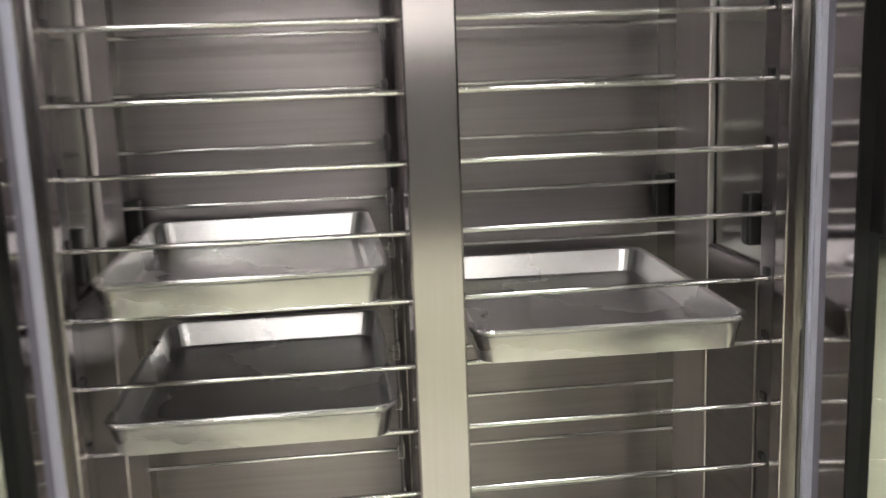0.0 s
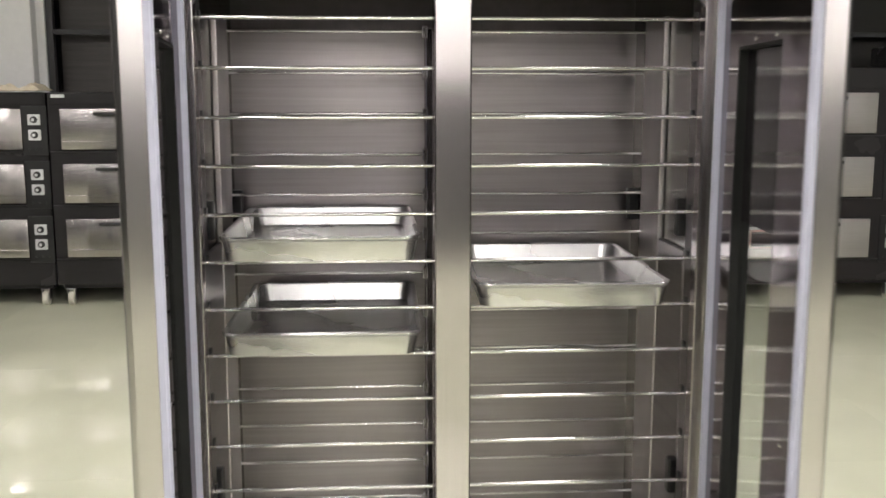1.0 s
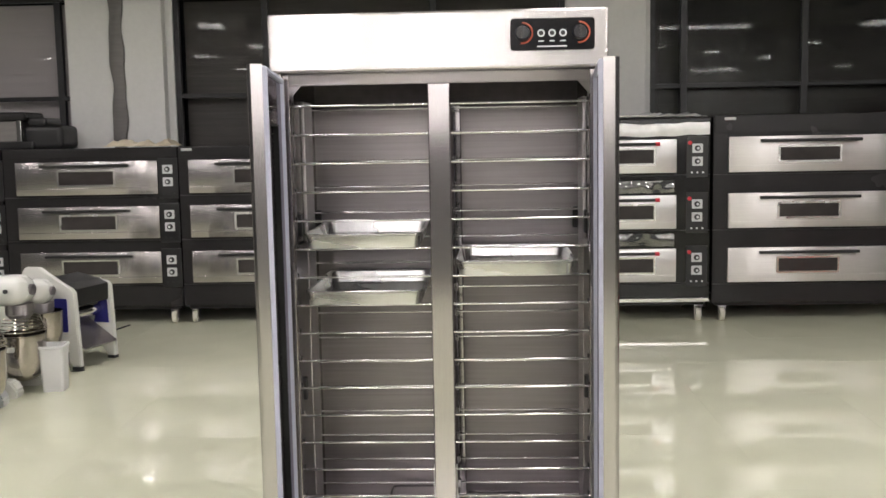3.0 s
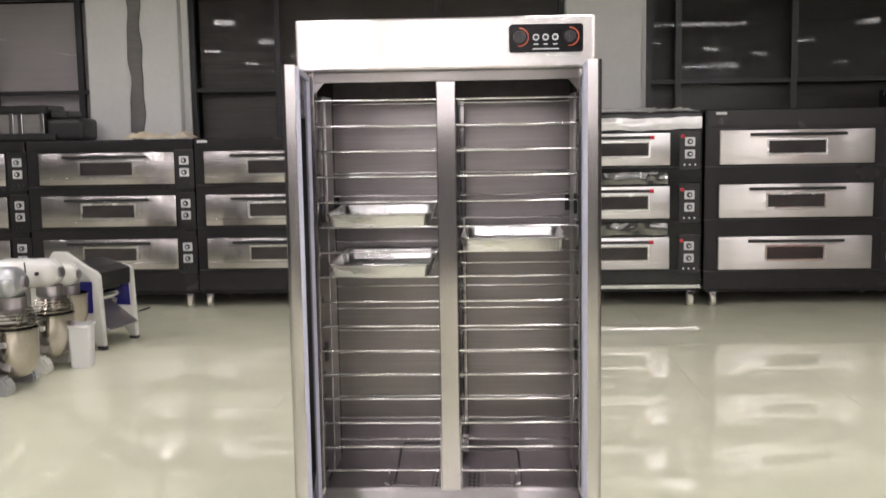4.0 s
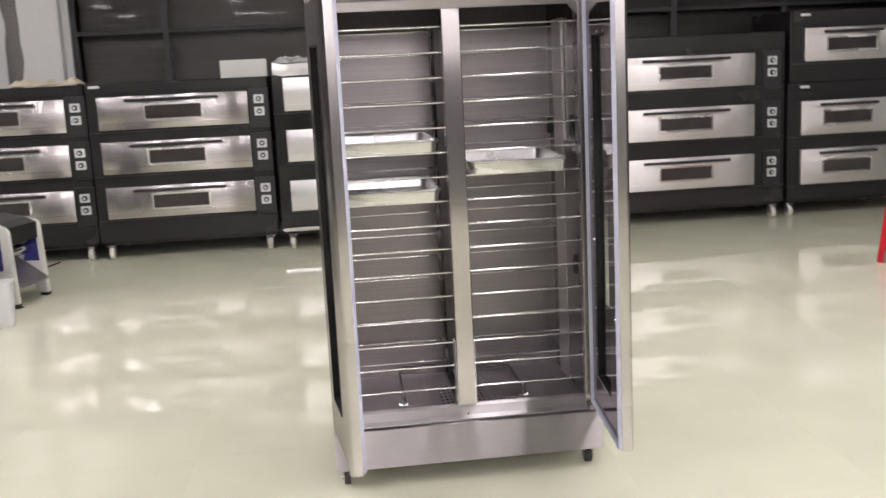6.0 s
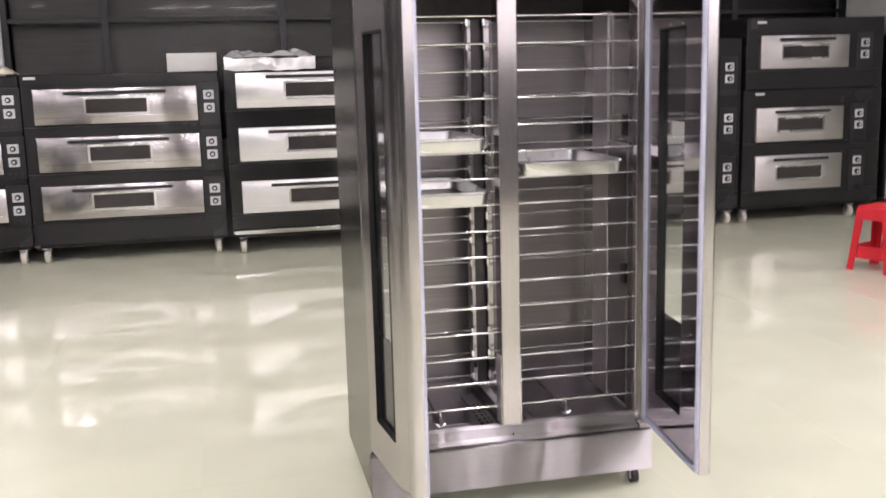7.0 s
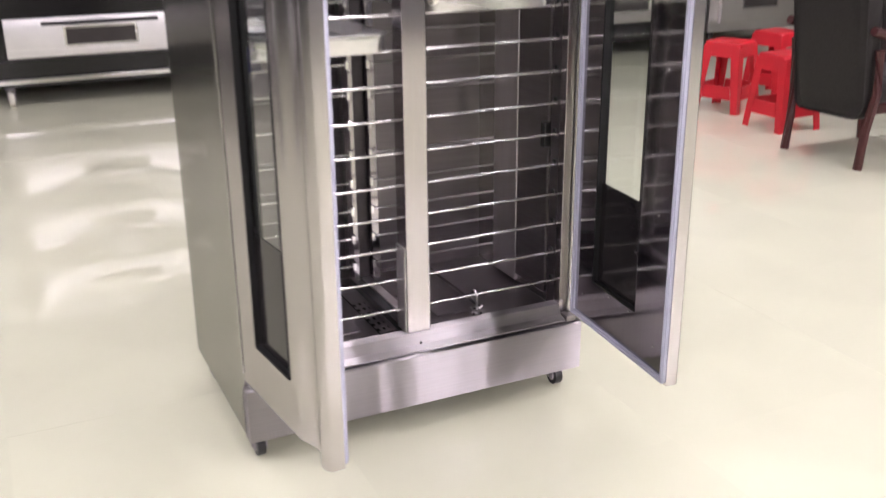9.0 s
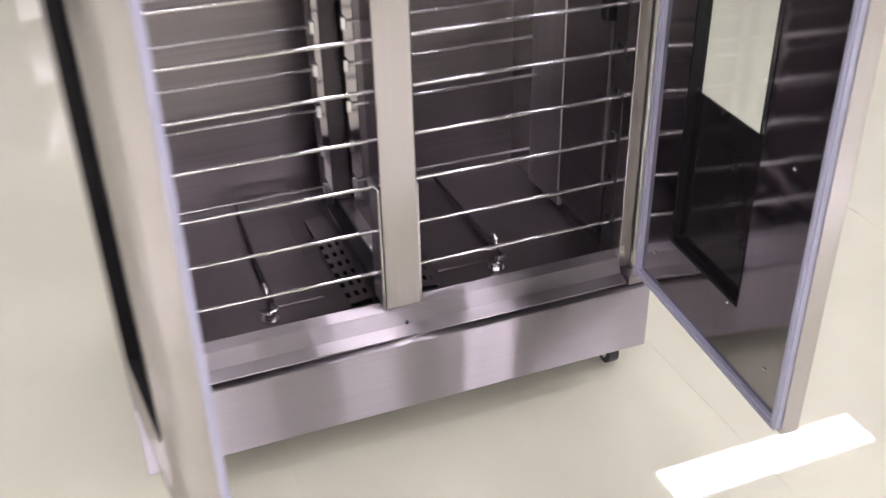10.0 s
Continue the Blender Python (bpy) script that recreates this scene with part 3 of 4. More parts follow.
nx, ny = 4, 9
for sx in (-1, 1):
    # tilted cover sheet built from a grid with square holes left out
    grid = {}
    for i in range(2 * nx + 1):
        for j in range(2 * ny + 1):
            u, v = i / (2 * nx), j / (2 * ny)
            grid[i, j] = cover.verts.new((0.01 + sx * (0.0225 + 0.066 * u), 0.08 + 0.34 * v, 0.2475 - 0.006 * u))
    for i in range(2 * nx):
        for j in range(2 * ny):
            if i % 2 == 1 and j % 2 == 1 and 0 < j < 12:
                continue
            cover.faces.new((grid[i, j], grid[i + 1, j], grid[i + 1, j + 1], grid[i, j + 1]))
for f in cover.faces:
    f.smooth = False
cv = part("heater_cover", cover, STEEL_IN_SHADE, cab, "perforated steel heater cover", smooth=False)
sol = cv.modifiers.new("thickness", "SOLIDIFY")
sol.thickness = 0.0015
# Black sheets added as the shade seen through the cover's holes.
for sx in (-1, 1):
    a_, b_ = sorted((0.01 + sx * 0.045, 0.01 + sx * 0.086))
    part("cover_shade", boxm(a_, b_, 0.082, 0.415, 0.2325, 0.2345), SEAL_AND_SHADE, cab, "black sheet standing in for shade under the perforated cover", smooth=False)
part("centre_rail", boxm(-0.03, 0.002, 0.05, 0.46, 0.233, 0.266, bevel=0.003), BLACK, cab)
part("rail_cap", boxm(0.0025, 0.03, 0.05, 0.46, 0.2335, 0.268, bevel=0.002), POST_STEEL, cab, "bright strip along the centre rail")
for bx in (-0.226, 0.226):
    b_ = bmesh.new()
    tube(b_, [(bx, 0.1, 0.2325), (bx, 0.1, 0.285), (bx, 0.104, 0.296), (bx, 0.112, 0.301), (bx, 0.122, 0.297), (bx, 0.127, 0.286)], 0.0048, 10)
    rod(b_, (bx, 0.1, 0.2325), (bx, 0.1, 0.236), 0.016, 16)
    rod(b_, (bx, 0.1, 0.236), (bx, 0.1, 0.248), 0.011, 6)
    for wx in (-1, 1):
        rod(b_, (bx, 0.1, 0.249), (bx + wx * 0.018, 0.1, 0.256), 0.0035, 8, 0.0045)
    part("stud", b_, CHROME, cab, "hooked steel tube end with a wing nut")

# castors
for cx in (-0.45, 0.445):
    for cy in (0.02, 0.5):
        c = bmesh.new()
        rod(c, (cx - 0.011, cy, 0.028), (cx + 0.011, cy, 0.028), 0.028, 18)
        w = part("castor", c, BLACK, cab, "small black castor wheel")
        hb = bmesh.new()
        rod(hb, (cx - 0.0125, cy, 0.028), (cx + 0.0125, cy, 0.028), 0.016, 14)
        rod(hb, (cx - 0.021, cy, 0.028), (cx + 0.021, cy, 0.028), 0.005, 10)
        part("hub", hb, CHROME, w, "bright wheel hub and axle")
        f_ = bmesh.new()
        box(f_, cx - 0.018, cx - 0.013, cy - 0.015, cy + 0.015, 0.02, 0.066, 0.002)
        box(f_, cx + 0.013, cx + 0.018, cy - 0.015, cy + 0.015, 0.02, 0.066, 0.002)
        box(f_, cx - 0.022, cx + 0.022, cy - 0.022, cy + 0.022, 0.062, 0.0745, 0.002)
        part("fork", f_, STEEL, w)


def cabinet_door(s, angle):
    """s: 1 for the door hung on the +x side. Built closed round its hinge line, then swung open."""
    W, T, Z0, Z1 = 0.484, 0.031, 0.252, 1.692
    fx = lambda pts: [(-s * x, z) for x, z in pts]
    # outer and inner windows are not in line: the outer skin's is nearer to the hinge
    OUT, INN = (0.095, 0.290, 0.380, 1.556), (0.110, 0.326, 0.384, 1.552)
    PANE, CLEAR = (0.078, 0.322, 0.368, 1.568), (0.090, 0.318, 0.660, 1.276)
    bm = bmesh.new()
    ring(bm, fx(loop(0, 0.325, Z0, Z1, 0.004)), fx(loop(*OUT, 0.004)), 0.0, 0.0135)
    ring(bm, fx(loop(0, 0.340, Z0, Z1, 0.004)), fx(loop(*INN, 0.004)), 0.0175, T)
    # rolled grip along the free edge: a finger hollow and a rounded bead
    sec = [(0.325, 0.0), (0.336, 0.0012), (0.350, 0.006), (0.366, 0.0115), (0.385, 0.0142), (0.405, 0.0142), (0.420, 0.011), (0.432, 0.003), (0.442, -0.004), (0.453, -0.0075), (0.466, -0.0078), (0.477, -0.004), (0.4835, 0.003), (0.484, 0.010), (W, T), (0.3402, T), (0.3402, 0.0132), (0.325, 0.0132)]
    lo = [bm.verts.new((-s * x, y, Z0)) for x, y in sec]
    hi = [bm.verts.new((-s * x, y, Z1)) for x, y in sec]
    for k in range(len(sec)):
        j = (k + 1) % len(sec)
        bm.faces.new((lo[k], lo[j], hi[j], hi[k]))
    bm.faces.new(lo)
    bm.faces.new(hi[::-1])
    door = part("door", bm, STEEL_UP, cab, "open brushed steel door with a black-edged glass window")
    door.matrix_basis = pose(s * HW, FRONT, 0, 0, 0, s * angle)
    # one pane held between the skins, printed black but for its middle
    p_ = part("glass_pane", slab(bmesh.new(), fx(loop(*CLEAR, 0.03, 8)), 0.0142, 0.0168), GLASS, door, smooth=False)
    p_.visible_shadow = False
    b2 = bmesh.new()
    ring(b2, fx(loop(*PANE, 0.002, 8)), fx(loop(*CLEAR, 0.03, 8)), 0.0137, 0.0173)
    part("printed_border", b2, PRINT, door, "black printed glass border", smooth=False)
    for (a, b, c, d), y0, y1 in ((OUT, -0.0015, 0.0136), (INN, 0.0174, T + 0.0005)):
        sl = bmesh.new()
        ring(sl, fx(loop(a - 0.002, b + 0.002, c - 0.002, d + 0.002, 0.006)), fx(loop(a + 0.0015, b - 0.0015, c + 0.003, d - 0.003, 0.005)), y0, y1)
        part("pane_seal", sl, SEAL_AND_SHADE, door, "black rubber strip round the pane", smooth=False)
    # polished liner sheet on the inner face
    a, b, c, d = INN
    ln = bmesh.new()
    ring(ln, fx(loop(0.0185, W - 0.0185, Z0 + 0.0185, Z1 - 0.0185, 0.003)), fx(loop(a - 0.0025, b + 0.0025, c - 0.0025, d + 0.0025, 0.004)), T - 0.0004, T + 0.0012)
    part("inner_liner", ln, LINER, door, "polished steel inner sheet", smooth=False)
    for sx_, sz_ in ((0.20, 0.374), (0.30, 0.374), (0.42, 0.33), (0.06, 0.33), (0.405, 0.66), (0.405, 1.0), (0.20, 1.562), (0.30, 1.562)):
        part("rivet", rod(bmesh.new(), (-s * sx_, T + 0.001, sz_), (-s * sx_, T + 0.0032, sz_), 0.0035, 10, 0.0022), CHROME, door)
    # soft gasket round the inner face
    g = bmesh.new()
    ring(g, fx(loop(0.004, W - 0.004, Z0 + 0.004, Z1 - 0.004, 0.008)), fx(loop(0.018, W - 0.018, Z0 + 0.018, Z1 - 0.018, 0.004)), T - 0.0005, T + 0.008)
    gk = part("gasket", g, RUBBER, door, "pale lilac rubber door seal")
    bd = bmesh.new()
    ring(bd, fx(loop(0.0075, W - 0.0075, Z0 + 0.0075, Z1 - 0.0075, 0.006)), fx(loop(0.0135, W - 0.0135, Z0 + 0.0135, Z1 - 0.0135, 0.004)), T + 0.0078, T + 0.0115)
    part("seal_bead", bd, RUBBER, gk, "raised bead of the seal")
    for z in (Z0 - 0.012, Z1 + 0.001):
        hg = bmesh.new()
        a, b = sorted((-s * 0.002, -s * 0.06))
        box(hg, a, b, 0.004, 0.024, z, z + 0.011, 0.002)
        part("hinge", hg, STEEL, door, "steel pivot hinge")
    return door


cabinet_door(1, 85)
cabinet_door(-1, 83.5)


# ---- baking trays ----
def baking_tray(cx, y0, zbot, turn, label):
    L, Wd = 0.495, 0.359
    e = thing("baking_tray", cx, y0, zbot, label, "baking tray", "trays in the cabinet", turn)
    bm = bmesh.new()
    loops = []
    for x, y_in, z, r in ((0.0, 0.0, 0.043, 0.03), (0.005, 0.005, 0.0445, 0.028), (0.008, 0.008, 0.042, 0.026), (0.016, 0.016, 0.005, 0.024), (0.022, 0.022, 0.0025, 0.02)):
        loops.append([(px, py, z) for px, py in loop(-Wd / 2 + x, Wd / 2 - x, y_in, L - y_in, r)])
    for x, z, r in ((0.011, 0.0, 0.024), (0.004, 0.034, 0.029), (0.0, 0.038, 0.03)):
        loops.append([(px, py, z) for px, py in loop(-Wd / 2 + x, Wd / 2 - x, x, L - x, r)])
    vs = [[bm.verts.new(p) for p in lp] for lp in loops]
    n = len(vs[0])
    order = [(0, 1), (1, 2), (2, 3), (3, 4), (5, 6), (6, 7), (7, 0)]
    for a, b in order:
        for k in range(n):
            j = (k + 1) % n
            bm.faces.new((vs[a][k], vs[a][j], vs[b][j], vs[b][k]))
    bm.faces.new(vs[4])
    bm.faces.new(vs[5][::-1])
    part("pan", bm, TRAYMETAL, e)
    rim = bmesh.new()
    pts = [(px, py, 0.0415) for px, py in loop(-Wd / 2 + 0.002, Wd / 2 - 0.002, 0.002, L - 0.002, 0.029)]
    tube(rim, pts + pts[:1], 0.0035, 6)
    part("rolled_rim", rim, TRAYMETAL, e)
    return e


baking_tray(-0.235, 0.018, LEVELS[5] + 0.0038, 0.8, "empty aluminium baking tray resting on the sixth pair of rods")
baking_tray(-0.235, 0.008, LEVELS[7] + 0.0038, -0.3, "empty aluminium baking tray two rods below another")
baking_tray(0.221, 0.004, LEVELS[6] + 0.0038, -1, "empty aluminium baking tray in the other bay")


# ---- deck ovens along the window wall ----
def deck_oven(x0, x1, yf, z0, z1, decks, dx0, dx1, label, knob_x, steel=OVEN_STEEL, body=OVEN_BLACK, depth=0.82, castors=True, red=False, win=(0.465, 0.11), fascia=True, cast_x=None, group="deck ovens"):
    cx = (x0 + x1) / 2
    e = thing("deck_oven", cx, yf, 0.0, label, "oven", group)
    X = lambda v: v - cx
    bm = bmesh.new()
    box(bm, X(x0), X(x1), 0.012, depth, z0, z1, 0.008)
    part("body", bm, body, e)
    if fascia:
        part("top_fascia", boxm(X(x0) + 0.01, X(x1) - 0.01, 0.002, 0.0125, decks[0][1] + 0.03, z1 - 0.012, bevel=0.003), body, e)
    for za, zb in decks:
        w, mid = dx1 - dx0, X((dx0 + dx1) / 2)
        h = zb - za
        d = bmesh.new()
        box(d, X(dx0), X(dx1), -0.022, 0.0118, za, zb, 0.005)
        door = part("oven_door", d, steel, e, "brushed steel drop-down door", pillowed=True)
        wz = za + h * 0.50
        ww, wh = win
        f = bmesh.new()
        ring(f, loop(mid - ww / 2 - 0.016, mid + ww / 2 + 0.016, wz - wh / 2 - 0.016, wz + wh / 2 + 0.016, 0.012), loop(mid - ww / 2, mid + ww / 2, wz - wh / 2, wz + wh / 2, 0.004), -0.031, -0.0215)
        part("window_frame", f, FRAME_STEEL, door)
        part("window_glass", boxm(mid - ww / 2 + 0.0005, mid + ww / 2 - 0.0005, -0.026, -0.0222, wz - wh / 2 + 0.0005, wz + wh / 2 - 0.0005), OVEN_GLASS, door, "dark oven glass", smooth=False)
        hd = bmesh.new()
        hw = 0.31 * w
        rod(hd, (mid - hw, -0.055, zb - 0.035), (mid + hw, -0.055, zb - 0.035), 0.0125, 14)
        for sx in (-1, 1):
            rod(hd, (mid + sx * (hw - 0.03), -0.055, zb - 0.035), (mid + sx * (hw - 0.03), -0.021, zb - 0.035), 0.011, 10)
        hdl = part("handle", hd, BLACK, door, "black bar handle")
        if red:
            for sx in (-1, 1):
                part("end_cap", rod(bmesh.new(), (mid + sx * hw, -0.055, zb - 0.035), (mid + sx * (hw + 0.035), -0.055, zb - 0.035), 0.016, 14), RED_LAMP, hdl, "red plastic end cap")
        lo = bmesh.new()
        box(lo, X(dx0) + 0.004, X(dx1) - 0.004, -0.025, -0.0215, za + 0.052, za + 0.056, 0.001)
        part("pressed_line", lo, steel, door)
        part("deck_seam", boxm(X(x0) + 0.004, X(x1) - 0.004, 0.006, 0.0125, za - 0.022, za - 0.014), BLACK, e, smooth=False)
        if knob_x is None:
            continue
        # controls beside the door
        cp = part("control_strip", boxm(X(knob_x) - 0.085, X(knob_x) + 0.085, 0.003, 0.0122, za - 0.04, zb + 0.02, bevel=0.003), BLACK, e, "black control strip")
        for kz in (zb - 0.075, zb - 0.18):
            kp = bmesh.new()
            slab(kp, loop(X(knob_x) - 0.042, X(knob_x) + 0.042, kz - 0.037, kz + 0.037, 0.006), -0.003, 0.0035)
            plate = part("knob_plate", kp, PLATE, cp, "white square dial plate")
            kn = bmesh.new()
            rod(kn, (X(knob_x), -0.003, kz), (X(knob_x), -0.022, kz), 0.024, 18, 0.02)
            part("knob", kn, BLACK, plate)
            part("knob_cap", rod(bmesh.new(), (X(knob_x), -0.022, kz), (X(knob_x), -0.025, kz), 0.011, 14), PLATE, plate)
        if red:
            part("pilot_lamp", rod(bmesh.new(), (X(knob_x) - 0.062, 0.003, zb - 0.03), (X(knob_x) - 0.062, -0.012, zb - 0.03), 0.016, 14), RED_LAMP, cp, "red pilot lamp")
        for i in range(3):
            part("screw_cap", rod(bmesh.new(), (X(knob_x) - 0.045 + 0.045 * i, 0.003, za + 0.0), (X(knob_x) - 0.045 + 0.045 * i, -0.004, za + 0.0), 0.008, 10), PLATE if red else BLACK, cp)
    if castors:
        part("base_frame", boxm(X(x0) + 0.03, X(x1) - 0.03, 0.05, depth - 0.05, z0 - 0.03, z0 + 0.004, bevel=0.004), body, e)
        for wx in cast_x or (x0 + 0.085, x1 - 0.085):
            for wy in (0.06, depth - 0.1):
                c = bmesh.new()
                rod(c, (X(wx) - 0.018, wy, 0.052), (X(wx) + 0.018, wy, 0.052), 0.052, 22)
                wheel = part("castor", c, CASTER_WHITE, e, "cream nylon castor")
                f = bmesh.new()
                for sx in (-1, 1):
                    box(f, X(wx) + sx * 0.025 - 0.003, X(wx) + sx * 0.025 + 0.003, wy - 0.025, wy + 0.025, 0.04, z0 - 0.03, 0.002)
                box(f, X(wx) - 0.035, X(wx) + 0.035, wy - 0.035, wy + 0.035, z0 - 0.036, z0 - 0.029, 0.002)
                part("fork", f, STEEL, wheel)
    return e


D3 = [(1.112, 1.392), (0.738, 1.012), (0.355, 0.626)]
ZOV = "black three-deck oven with brushed steel doors"
deck_oven(-5.45, -3.945, 5.27, 0.15, 1.505, D3, -5.34, -4.115, ZOV + " at the row's end", -4.015, steel=OVEN_STEEL_SHADED)
deck_oven(-3.93, -2.435, 5.27, 0.15, 1.505, D3, -3.81, -2.595, ZOV + " on castors", -2.515, steel=OVEN_STEEL_SHADED)
deck_oven(-2.425, -0.9, 5.27, 0.15, 1.505, D3, -2.332, -1.08, ZOV + " and a carton on top", -0.987, steel=OVEN_STEEL_SHADED)
S_DECKS = [(1.20, 1.482), (0.768, 1.04), (0.34, 0.604)]
deck_oven(-0.865, 0.57, 5.17, 0.16, 1.60, S_DECKS, -0.768, 0.49, "three-deck oven in shiny film-covered steel and black", None, steel=OVEN_BRIGHT, body=OVEN_DEEP)
deck_oven(0.65, 1.975, 5.11, 0.16, 1.665, [(1.22, 1.49), (0.768, 1.04), (0.333, 0.604)], 0.77, 1.697, "three-deck oven with film-covered doors and red-capped handles", 1.867, steel=OVEN_BRIGHT, body=OVEN_DEEP, red=True, win=(0.56, 0.11))
deck_oven(1.995, 3.69, 5.11, 0.15, 1.68, [(1.217, 1.502), (0.766, 1.048), (0.323, 0.604)], 2.112, 3.396, "tall black three-deck oven with brushed steel doors", 3.568, win=(0.47, 0.105), cast_x=(2.085, 3.599))
deck_oven(3.725, 5.14, 5.11, 0.15, 1.212, [(0.743, 1.048), (0.295, 0.614)], 3.838, 4.725, "black two-deck oven with brushed steel doors under another", 4.90, win=(0.45, 0.105), cast_x=(3.765, 4.87))
deck_oven(3.74, 5.13, 5.11, 1.215, 1.85, [(1.40, 1.692)], 3.86, 4.752, "black single-deck oven standing on a two-deck oven", 4.93, castors=False, win=(0.45, 0.105))
for mx, my, mz in ((-2.39, 5.27, 1.468), (2.08, 5.11, 1.635), (3.83, 5.11, 1.80), (3.83, 5.11, 1.165)):
    tagged(part("maker_plate", boxm(mx, mx + 0.09, my - 0.006, my + 0.0015, mz, mz + 0.022, bevel=0.002), PLATE), "small bright maker's plate on an oven", "plate")

# stainless combination oven beyond the row
uo = thing("combination_oven", 5.83, 5.02, 0.0, "stainless steel combination oven with a glass-fronted top deck", "oven")
part("body", boxm(-0.66, 0.72, 0.02, 0.85, 0.16, 1.085, bevel=0.008), OVEN_STEEL, uo)
part("upper_body", boxm(-0.66, 0.72, 0.02, 0.85, 1.10, 1.69, bevel=0.008), OVEN_STEEL, uo)
for za, zb in ((0.62, 0.93), (0.24, 0.55)):
    d = part("oven_door", boxm(-0.56, 0.36, -0.02, 0.0195, za, zb, bevel=0.006), OVEN_STEEL, uo)
    f = bmesh.new()
    ring(f, loop(-0.31, 0.11, za + 0.12, za + 0.23, 0.01), loop(-0.295, 0.095, za + 0.135, za + 0.215, 0.005), -0.03, -0.0195)
    part("window_frame", f, STEEL, d)
    part("window_glass", boxm(-0.2945, 0.0945, -0.026, -0.0202, za + 0.1355, za + 0.2145), OVEN_GLASS, d, smooth=False)
    h = bmesh.new()
    rod(h, (-0.52, -0.06, zb - 0.03), (0.32, -0.06, zb - 0.03), 0.012, 14)
    for hx in (-0.5, 0.3):
        rod(h, (hx, -0.06, zb - 0.03), (hx, -0.02, zb - 0.03), 0.01, 10)
    part("handle", h, CHROME, d, "polished bar handle")
    cpl = part("control_strip", boxm(0.46, 0.56, 0.008, 0.0195, za, zb - 0.03, bevel=0.003), BLACK, uo)
    for kz in (za + 0.06, za + 0.13, za + 0.2):
        part("knob", rod(bmesh.new(), (0.51, 0.008, kz), (0.51, -0.012, kz), 0.02, 14), PLATE, cpl)
gd = bmesh.new()
ring(gd, loop(-0.62, 0.44, 1.16, 1.66, 0.02), loop(-0.55, 0.37, 1.25, 1.62, 0.015), -0.025, 0.0195)
gdoor = part("glass_door", gd, OVEN_STEEL, uo, "steel-framed dark glass door")
part("door_glass", boxm(-0.55, 0.37, -0.012, -0.004, 1.25, 1.62), OVEN_GLASS, gdoor, smooth=False)
part("display", boxm(-0.49, -0.39, -0.0145, -0.0125, 1.55, 1.575), DISPLAY, gdoor, "lit red display", smooth=False)
cpl = part("control_strip", boxm(0.50, 0.60, 0.008, 0.0195, 1.24, 1.64, bevel=0.003), BLACK, uo)
for kz in (1.32, 1.42, 1.52):
    part("knob", rod(bmesh.new(), (0.55, 0.008, kz), (0.55, -0.012, kz), 0.022, 14), PLATE, cpl)
part("middle_ledge", boxm(-0.67, 0.73, -0.01, 0.86, 1.085, 1.105, bevel=0.004), STEEL, uo)
for lx in (-0.58, 0.64):
    for ly in (0.08, 0.76):
        part("leg", rod(bmesh.new(), (lx, ly, 0.0), (lx, ly, 0.17), 0.028, 14), BLACK, uo)

ub = thing("bench_oven", 5.83, 5.05, 1.69, "white countertop oven with a dark glass door on the combination oven", "oven")
part("body", boxm(-0.66, 0.7, 0.0, 0.7, 0.06, 0.6, bevel=0.012), WHITE_ENAMEL, ub)
part("plinth", boxm(-0.64, 0.68, 0.02, 0.68, 0.0, 0.062, bevel=0.006), GREY_PAINT, ub)
part("door_glass", boxm(-0.18, 0.62, -0.012, 0.0, 0.1, 0.52, bevel=0.004), OVEN_GLASS, ub)
tri = bmesh.new()
prism(tri, [(-0.42, 0.24), (-0.29, 0.24), (-0.355, 0.12)], -0.004, -0.0004)
part("arrow_mark", tri, BLACK, ub, "black triangular mark", smooth=False)

# ---- things lying on the ovens ----
bx = bmesh.new()
box(bx, -0.2, 0.2, -0.12, 0.12, 0, 0.15, 0.004)
tagged(part("carton", bx, WHITE_ENAMEL), "plain white carton lying on an oven", "box")
bpy.data.objects["carton"].matrix_basis = pose(-1.11, 5.55, 1.5055, 0, 0, 3)


def crumpled(name, label, category, x0, x1, y0, y1, z, amp, mat, nx=26, ny=14, seed=0):
    """A creased sheet lying on a surface, with folded edges."""
    bm = bmesh.new()
    g = {}
    for i in range(nx + 1):
        for j in range(ny + 1):
            u, v = i / nx, j / ny
            p = Vector((x0 + (x1 - x0) * u, y0 + (y1 - y0) * v, 0))
            n = noise.noise(p * 7 + Vector((seed, 0, 0))) + 0.5 * noise.noise(p * 17 + Vector((0, seed, 0)))
            e = min(u, 1 - u, v, 1 - v)
            p.z = z + 0.004 + max(0.0, amp * (0.55 + n)) * min(1, e * 8 + 0.15)
            p.x += 0.02 * noise.noise(p * 5)
            g[i, j] = bm.verts.new(p)
    for i in range(nx):
        for j in range(ny):
            bm.faces.new((g[i, j], g[i + 1, j], g[i + 1, j + 1], g[i, j + 1]))
    ob = tagged(part(name, bm, mat, smooth=False), label, category)
    so = ob.modifiers.new("thickness", "SOLIDIFY")
    so.thickness = 0.003
    so.offset = 1
    return ob


crumpled("paper_sheet", "crumpled cream wrapping paper lying on an oven", "paper", -3.03, -2.46, 5.24, 5.55, 1.506, 0.055, PAPER, seed=3)
crumpled("film_sheet", "crumpled shiny plastic film lying on an oven", "plastic film", -0.85, -0.14, 5.2, 5.7, 1.6, 0.06, FILM, seed=8)
crumpled("film_sheet", "loose plastic film over an oven's top", "plastic film", 0.67, 1.95, 5.12, 5.7, 1.665, 0.04, FILM, seed=5)

